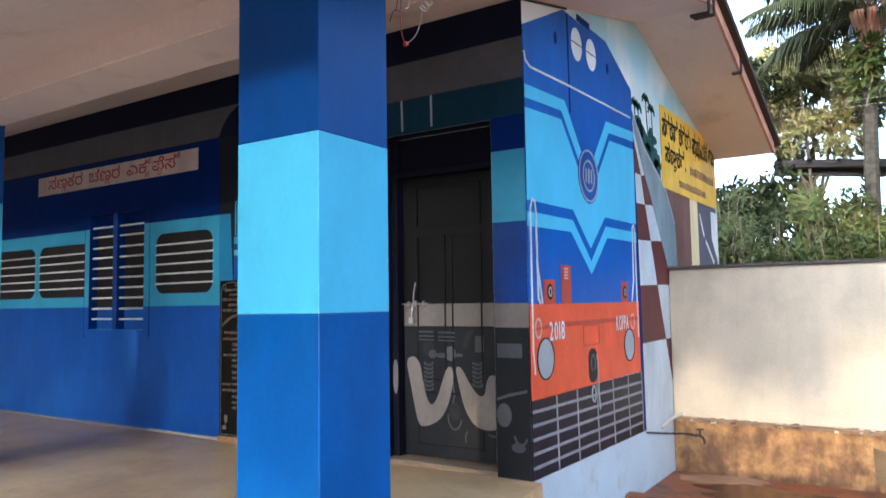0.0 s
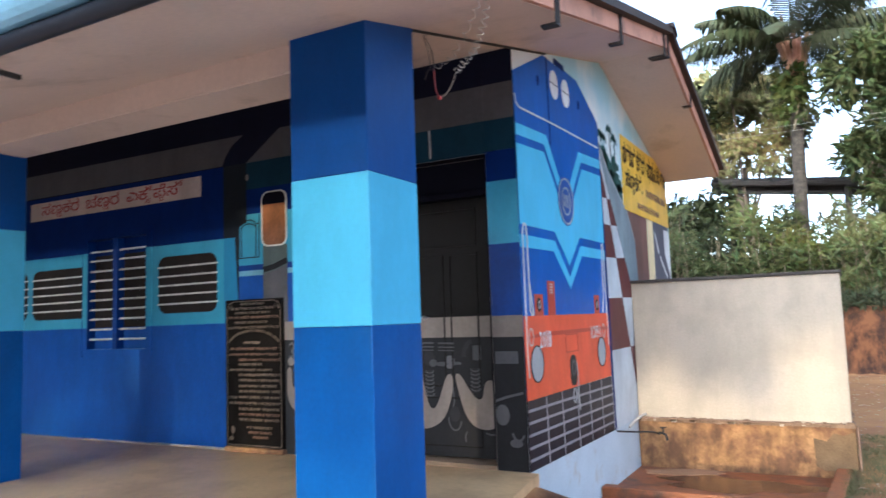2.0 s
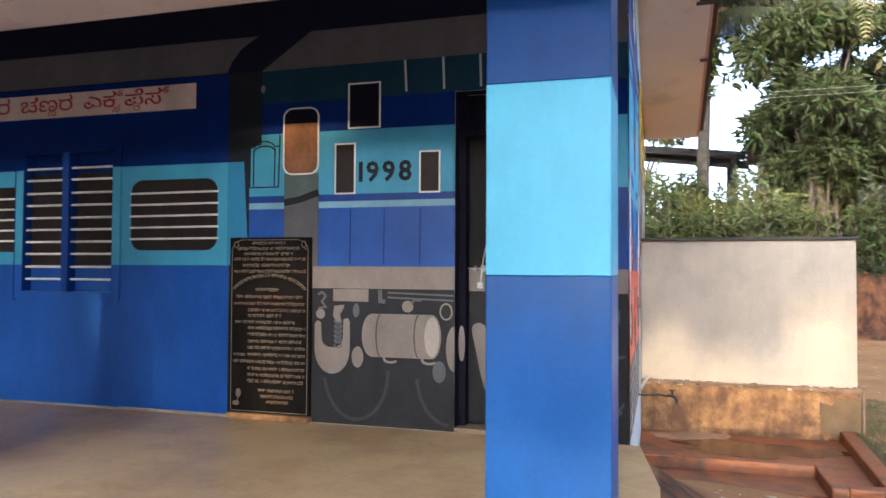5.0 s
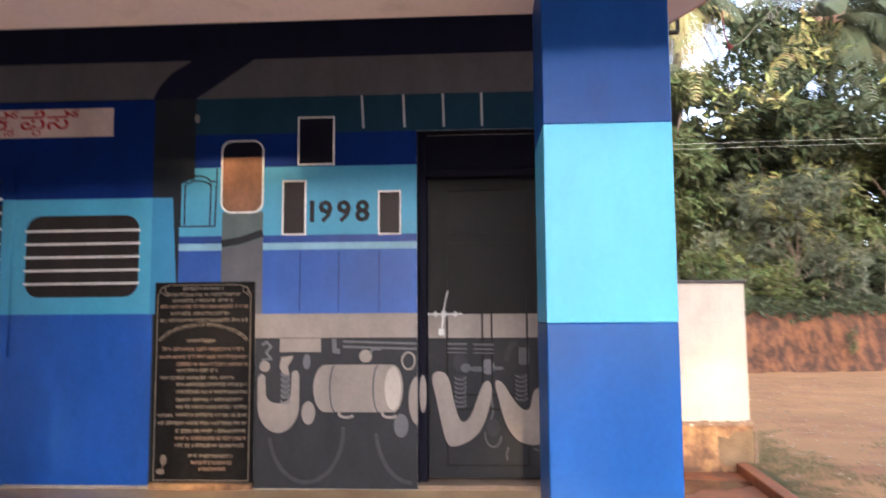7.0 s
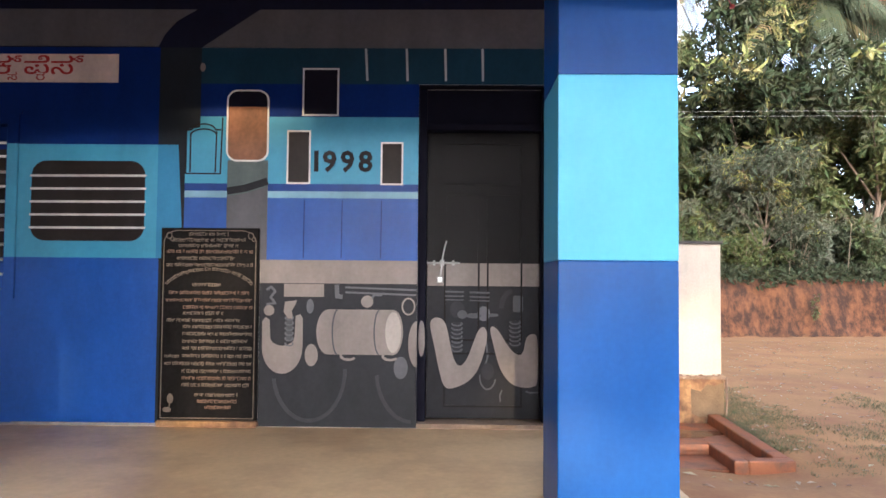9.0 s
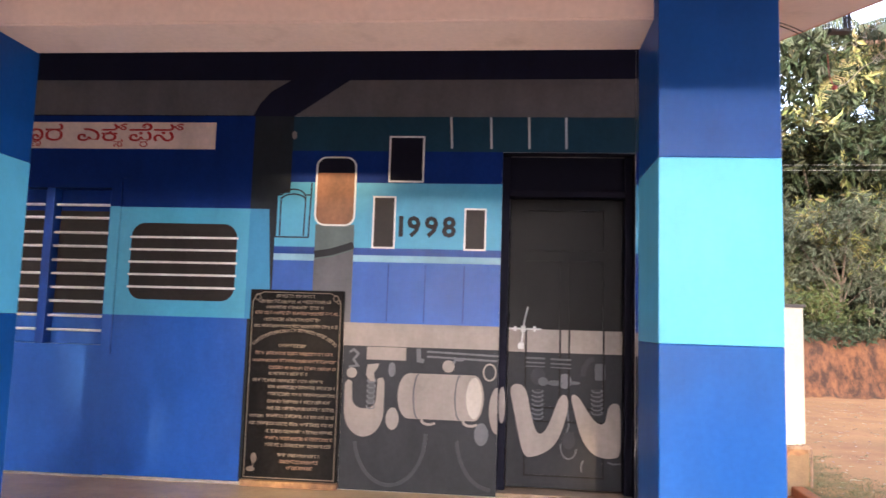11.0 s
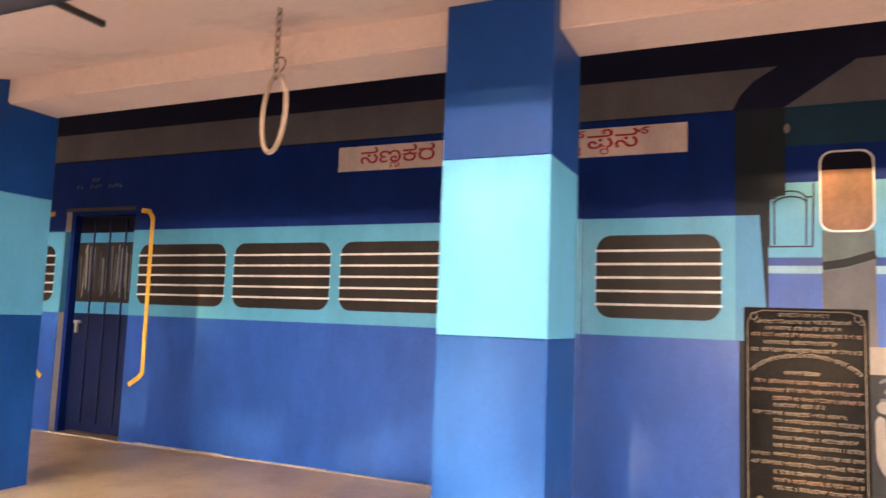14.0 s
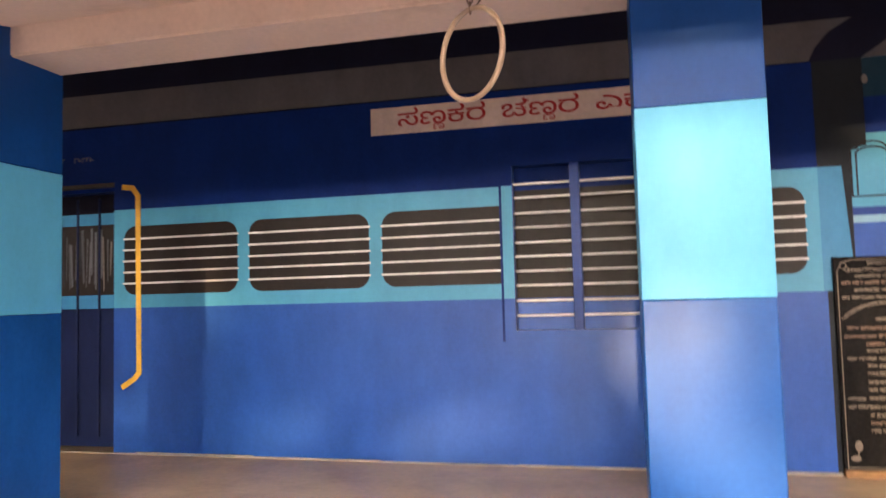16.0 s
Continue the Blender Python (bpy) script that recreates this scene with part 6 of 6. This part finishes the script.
def shrub(x, y, h, w, seed, leaf, n, size, label):
    r = random.Random(seed)
    g = ground_z(x, y)
    s = empty("shrub", label, "shrub", "", "shrubs along the bank", (x, y, g))
    bm = bmesh.new()
    blobs = []
    for k in range(6):
        a = r.uniform(0, 6.28)
        e = Vector((w * r.uniform(0.1, 0.7) * math.cos(a), w * r.uniform(0.1, 0.7) * math.sin(a), h * r.uniform(0.55, 0.98)))
        limb(bm, [(0.05 * math.cos(a), 0.05 * math.sin(a), -0.06), (e.x * 0.5, e.y * 0.5, e.z * 0.55), e], 0.022, 0.008, 5)
        blobs.append((e.x, e.y, e.z * 0.95, w * 0.42, w * 0.42, h * 0.16))
        blobs.append((e.x * 0.7, e.y * 0.7, e.z * r.uniform(0.25, 0.6), w * 0.40, w * 0.40, h * 0.16))
    part("stem", bm, STEM, s, "thin pale stems")
    v, f = leaf_cloud(blobs, int(n * 1.2), size, seed, 0.2, 0.30, tuft=5)
    arrays("foliage", v, f, leaf, s, "open sprays of leaves")
    return s


x = -7.5
i = 0
while x < 15.5:
    for row, (dy, hh) in enumerate(((1.0, 1.25), (1.9, 1.9), (3.2, 2.4))):
        h = hh * srng.uniform(0.75, 1.2) * (1.12 if x > 3 else 1.22)
        leaf = SHRUB_LEAVES[srng.randrange(5)]
        xx, yy = x + srng.uniform(-0.4, 0.4), 17.0 + 0.12 * x + dy + srng.uniform(-0.3, 0.3)
        shrub(xx, yy, h, srng.uniform(0.65, 1.05), 100 + i, leaf, int(520 * (1.0 + 0.2 * row)), srng.uniform(0.15, 0.24), srng.choice(("leafy green shrub on the earth bank", "straggly shrub with pale stems on the bank", "dense bush above the red bank")))
        i += 1
    x += 0.85

for k, (bx, by, bh) in enumerate(((-0.35, 19.3, 1.9), (0.45, 19.7, 1.8), (1.15, 20.4, 2.4), (-1.3, 19.8, 2.2), (0.1, 21.2, 2.0))):
    shrub(bx, by, bh, 0.95, 300 + k, (LEAF_LIGHT, LEAF)[k % 2], 900, 0.2, "tall leafy shrub beside the palm trunk")

# thin bare stems and undergrowth along the top of the bank
ur = np.random.RandomState(6)
uv, uf = [], []
for k in range(260):
    x0 = ur.uniform(-7, 15)
    y0 = 17.0 + 0.12 * x0 + ur.uniform(0.6, 3.0)
    g = ground_z(x0, y0)
    h = ur.uniform(0.5, 2.0)
    dx, dy = ur.uniform(-0.25, 0.25), ur.uniform(-0.2, 0.2)
    w = ur.uniform(0.008, 0.022)
    b = len(uv)
    for q in range(3):
        a = 2.094 * q
        uv.append((x0 + w * math.cos(a), y0 + w * math.sin(a), g - 0.05))
    for q in range(3):
        a = 2.094 * q
        uv.append((x0 + dx + 0.5 * w * math.cos(a), y0 + dy + 0.5 * w * math.sin(a), g + h))
    uf += [(b, b + 1, b + 4, b + 3), (b + 1, b + 2, b + 5, b + 4), (b + 2, b, b + 3, b + 5)]
tagged(arrays("undergrowth_stems", uv, uf, STEM), "thin bare stems and sticks along the bank", "stems", "", "stuff")
low = [(x, 17.0 + 0.12 * x + dy, ground_z(x, 17.0 + 0.12 * x + dy) + 0.12, 0.45, 0.4, 0.20) for x in np.arange(-7, 15.5, 0.7) for dy in (0.45, 0.65, 0.9, 1.5, 2.4) if ground_z(x, 17.0 + 0.12 * x + dy) > 0.80]
v, f = leaf_cloud(low, 19000, 0.16, 77, 0.1, 0.35)
tagged(arrays("undergrowth", v, f, LEAF_DARK), "low weeds and creepers on top of the bank", "weeds", "", "stuff")
hang = [(x, 16.9 + 0.12 * x, 0.45 + 0.3 * math.sin(x * 3), 0.10, 0.10, 0.35) for x in (1.7, 6.2, 9.6)]
v, f = leaf_cloud(hang, 230, 0.10, 78, 0.5, 0.35)
tagged(arrays("hanging_weeds", v, f, LEAF), "weeds hanging down the face of the bank", "weeds", "", "stuff")
far = [(x, 38 + 4 * math.sin(x * 0.7), 2.3 + 0.9 * math.sin(x * 1.3), 3.0, 2.0, 1.9) for x in np.arange(-40, 46, 2.6)]
v, f = leaf_cloud(far, 16000, 0.6, 79)
tagged(arrays("far_wood", v, f, LEAF_DARK), "dim continuous wood behind the grove", "wood", "", "stuff")

# unseen leaves added behind the walker to block front light; low sun under them
belt = []
br = random.Random(40)
for x in np.arange(-34, 26, 1.7):
    for q in range(9):
        blob = (x + br.uniform(-1, 1), -15 + br.uniform(-2.0, 2.0), 4.6 + 9.8 * br.random(), br.uniform(1.1, 2.0), 1.3, br.uniform(0.9, 1.5))
        # hole left so that low sun reaches the olive tree and palm
        if not (-4.6 < blob[0] < 0.6 and 6.1 < blob[2] < 9.0):
            belt.append(blob)
for y in np.arange(-13, 16, 1.7):
    for q in range(8):
        belt.append((-25 + br.uniform(-2, 2), y + br.uniform(-1, 1), 0.8 + 10.5 * br.random(), 1.4, br.uniform(1.1, 2.0), br.uniform(0.9, 1.6)))
v, f = leaf_cloud(belt, 95000, 0.7, 81)
tagged(arrays("yard_trees", v, f, LEAF_DARK), "unseen belt of leaves added to block light from the front", "trees", "", "stuff")
hedge = []
for x in np.arange(-34, 26, 0.5):
    crowns = [(x + br.uniform(-0.2, 0.2), -15 + br.uniform(-0.4, 0.4), 2.45 + br.uniform(-0.15, 0.1), 0.55, 0.5, 0.50),
              (x + br.uniform(-0.2, 0.2), -15 + br.uniform(-0.4, 0.4), 3.0 + br.uniform(-0.15, 0.2), 0.5, 0.5, 0.40),
              (x + br.uniform(-0.2, 0.2), -15 + br.uniform(-0.4, 0.4), 1.95 + br.uniform(-0.2, 0.2), 0.40, 0.5, 0.40)]
    if (x < -2.3 or x > 0.6) and br.random() < 0.94:
        crowns += [(x, -15 + br.uniform(-0.4, 0.4), br.uniform(1.0, 1.4), 0.36, 0.4, 0.42), (x, -15 + br.uniform(-0.4, 0.4), br.uniform(0.0, 0.6), 0.36, 0.4, 0.50)]
    # gaps let sun onto pillars and cab pane; doubled crowns keep it off
    if -5.1 < x < -3.6:
        crowns[:2] = [(x, -15.0, 2.15, 0.5, 0.5, 0.22)]
    if -6.1 < x < -5.9 or -9.6 < x < -9.4:
        crowns[:] = crowns[4:]
    if -5.6 < x < -5.4:
        crowns = [(c[0] + 0.25, *c[1:]) for c in crowns] * 2
    if -3.6 < x < -2.6:
        crowns *= 2
    hedge += crowns
# thinner boughs over the screen's gap, set to dapple the sun on the tank
for x, z, w, h in ((-2.05, 1.20, 0.24, 0.30), (-1.25, 1.30, 0.20, 0.36), (-0.72, 1.15, 0.16, 0.34), (0.42, 1.0, 0.20, 0.50), (-1.6, 1.5, 0.3, 0.18), (-0.3, 1.75, 0.3, 0.12), (-1.0, 1.55, 0.3, 0.2), (-1.7, 0.25, 0.22, 0.2), (-0.1, 0.2, 0.2, 0.16)):
    hedge += [(x, -15.2, z, w, 0.3, h)] * 2
v, f = leaf_cloud(hedge, 280000, 0.17, 82)
tagged(arrays("yard_hedge", v, f, LEAF_DARK), "unseen screen of leaves added to dapple the low sun", "hedge", "", "stuff")

# thin grass beside the trough, and fallen leaves on the yard
gr = np.random.RandomState(3)
bv, bf = [], []
for k in range(60000):
    x0, y0 = 0.02 + 2.4 * gr.rand() ** 1.7, gr.uniform(5.0, 9.5)
    if noise.noise(Vector((x0 * 1.1, y0 * 0.8, 2.0))) + 0.5 * noise.noise(Vector((x0 * 4.5, y0 * 4.5, 6.0))) + gr.uniform(-0.45, 0.2) < -0.10 + 0.24 * (x0 - 0.8) + 0.12 * abs(y0 - 7.2):
        continue
    g = ground_z(x0, y0)
    h, a = gr.uniform(0.010, 0.030) + 0.02 * gr.rand() ** 3, gr.uniform(0, 6.28)
    c, s = math.cos(a), math.sin(a)
    b = len(bv)
    bv += [(x0 - 0.0028 * s, y0 + 0.0028 * c, g - 0.004), (x0 + 0.0028 * s, y0 - 0.0028 * c, g - 0.004), (x0 + h * 1.3 * c, y0 + h * 1.3 * s, g + h)]
    bf.append((b, b + 1, b + 2))
tagged(arrays("grass", bv, bf, GRASS), "thin trodden grass on red soil", "grass", "", "stuff")
lv, lf = [], []
for k in range(2600):
    x0, y0 = gr.uniform(-1.6, 9), gr.uniform(4.6, 16.5)
    if -1.95 < x0 < 0.15 and 5.2 < y0 < 9.0:
        continue
    g = ground_z(x0, y0) + 0.006
    L, a = gr.uniform(0.012, 0.034) + 0.04 * gr.rand() ** 4, gr.uniform(0, 6.28)
    c, s = math.cos(a), math.sin(a)
    b = len(lv)
    lv += [(x0 - L * c, y0 - L * s, g), (x0 + 0.4 * L * s, y0 - 0.4 * L * c, g + 0.012), (x0 + L * c, y0 + L * s, g + 0.004), (x0 - 0.4 * L * s, y0 + 0.4 * L * c, g + 0.010)]
    lf.append((b, b + 1, b + 2, b + 3))
tagged(arrays("fallen_leaves", lv, lf, LITTER), "dry fallen leaves scattered on the yard", "leaves", "", "stuff")

# ---- shed and overhead wires beyond the bank ----
sg = ground_z(-1.0, 24.0)
shed = empty("open_shed", "open shed with a dark timber roof on posts", "shed", at=(-1.0, 24.0, sg))
bm = bmesh.new()
limb(bm, [(-2.2, 0, 4.05), (1.9, 0, 3.62)], 0.13, 0.13, 6)
limb(bm, [(-2.2, 1.6, 4.25), (1.9, 1.6, 3.8)], 0.12, 0.12, 6)
part("beam", bm, TIMBER, shed)
for px in (-1.75, 1.55):
    for py in (0.0, 1.6):
        bm = bmesh.new()
        limb(bm, [(px, py, -0.1), (px, py, 3.75)], 0.10, 0.09, 6)
        part("post", bm, TIMBER, shed)
for k in range(6):
    bm = bmesh.new()
    limb(bm, [(-2.1 + 0.78 * k, -0.35, 4.12 - 0.082 * k), (-2.1 + 0.78 * k, 2.0, 4.42 - 0.082 * k)], 0.05, 0.05, 5)
    part("rafter", bm, TIMBER, shed)
part("eave_board", prism([(-2.35, 3.76), (2.05, 3.24), (2.05, 3.50), (-2.35, 4.20)], lambda u, v, d: (u, d, v), 0.34, 0.40), TIMBER, shed, "deep dark eave board")
part("roof_sheet", prism([(-2.3, 4.20), (2.0, 3.75), (2.0, 3.79), (-2.3, 4.24)], lambda u, v, d: (u, d, v + 0.02 * d), 0.2, 2.0), TIMBER, shed)
hg = ground_z(2.3, 22.5)
hut = empty("tiled_hut", "small plastered hut with an old clay tile roof behind the shrubs", "hut", at=(2.6, 22.5, hg))
part("wall", boxes((-1.3, 1.3, 0.0, 2.2, -0.1, 3.45), bevel=0.02), PLASTER, hut)
part("roof", prism([(-0.45, 3.45), (1.1, 4.20), (2.65, 3.45), (2.65, 3.52), (1.1, 4.28), (-0.45, 3.52)], along_x, -1.6, 1.6), TILE, hut, "old red clay tiles")
part("doorway", boxes((-0.35, 0.35, -0.02, 0.05, 0.0, 1.8)), TIMBER, hut)
for k, (z0, z1) in enumerate(((4.54, 4.54), (4.66, 4.64))):
    pts = [(-30 + 6 * i, 14.6, z0 + (z1 - z0) * i / 10 - 0.10 * math.sin(math.pi * ((i * 0.5) % 1))) for i in range(11)]
    tagged(tube("overhead_wire", pts, 0.0024, PIPE), "thin overhead power line above the yard", "wire", "overhead wires")
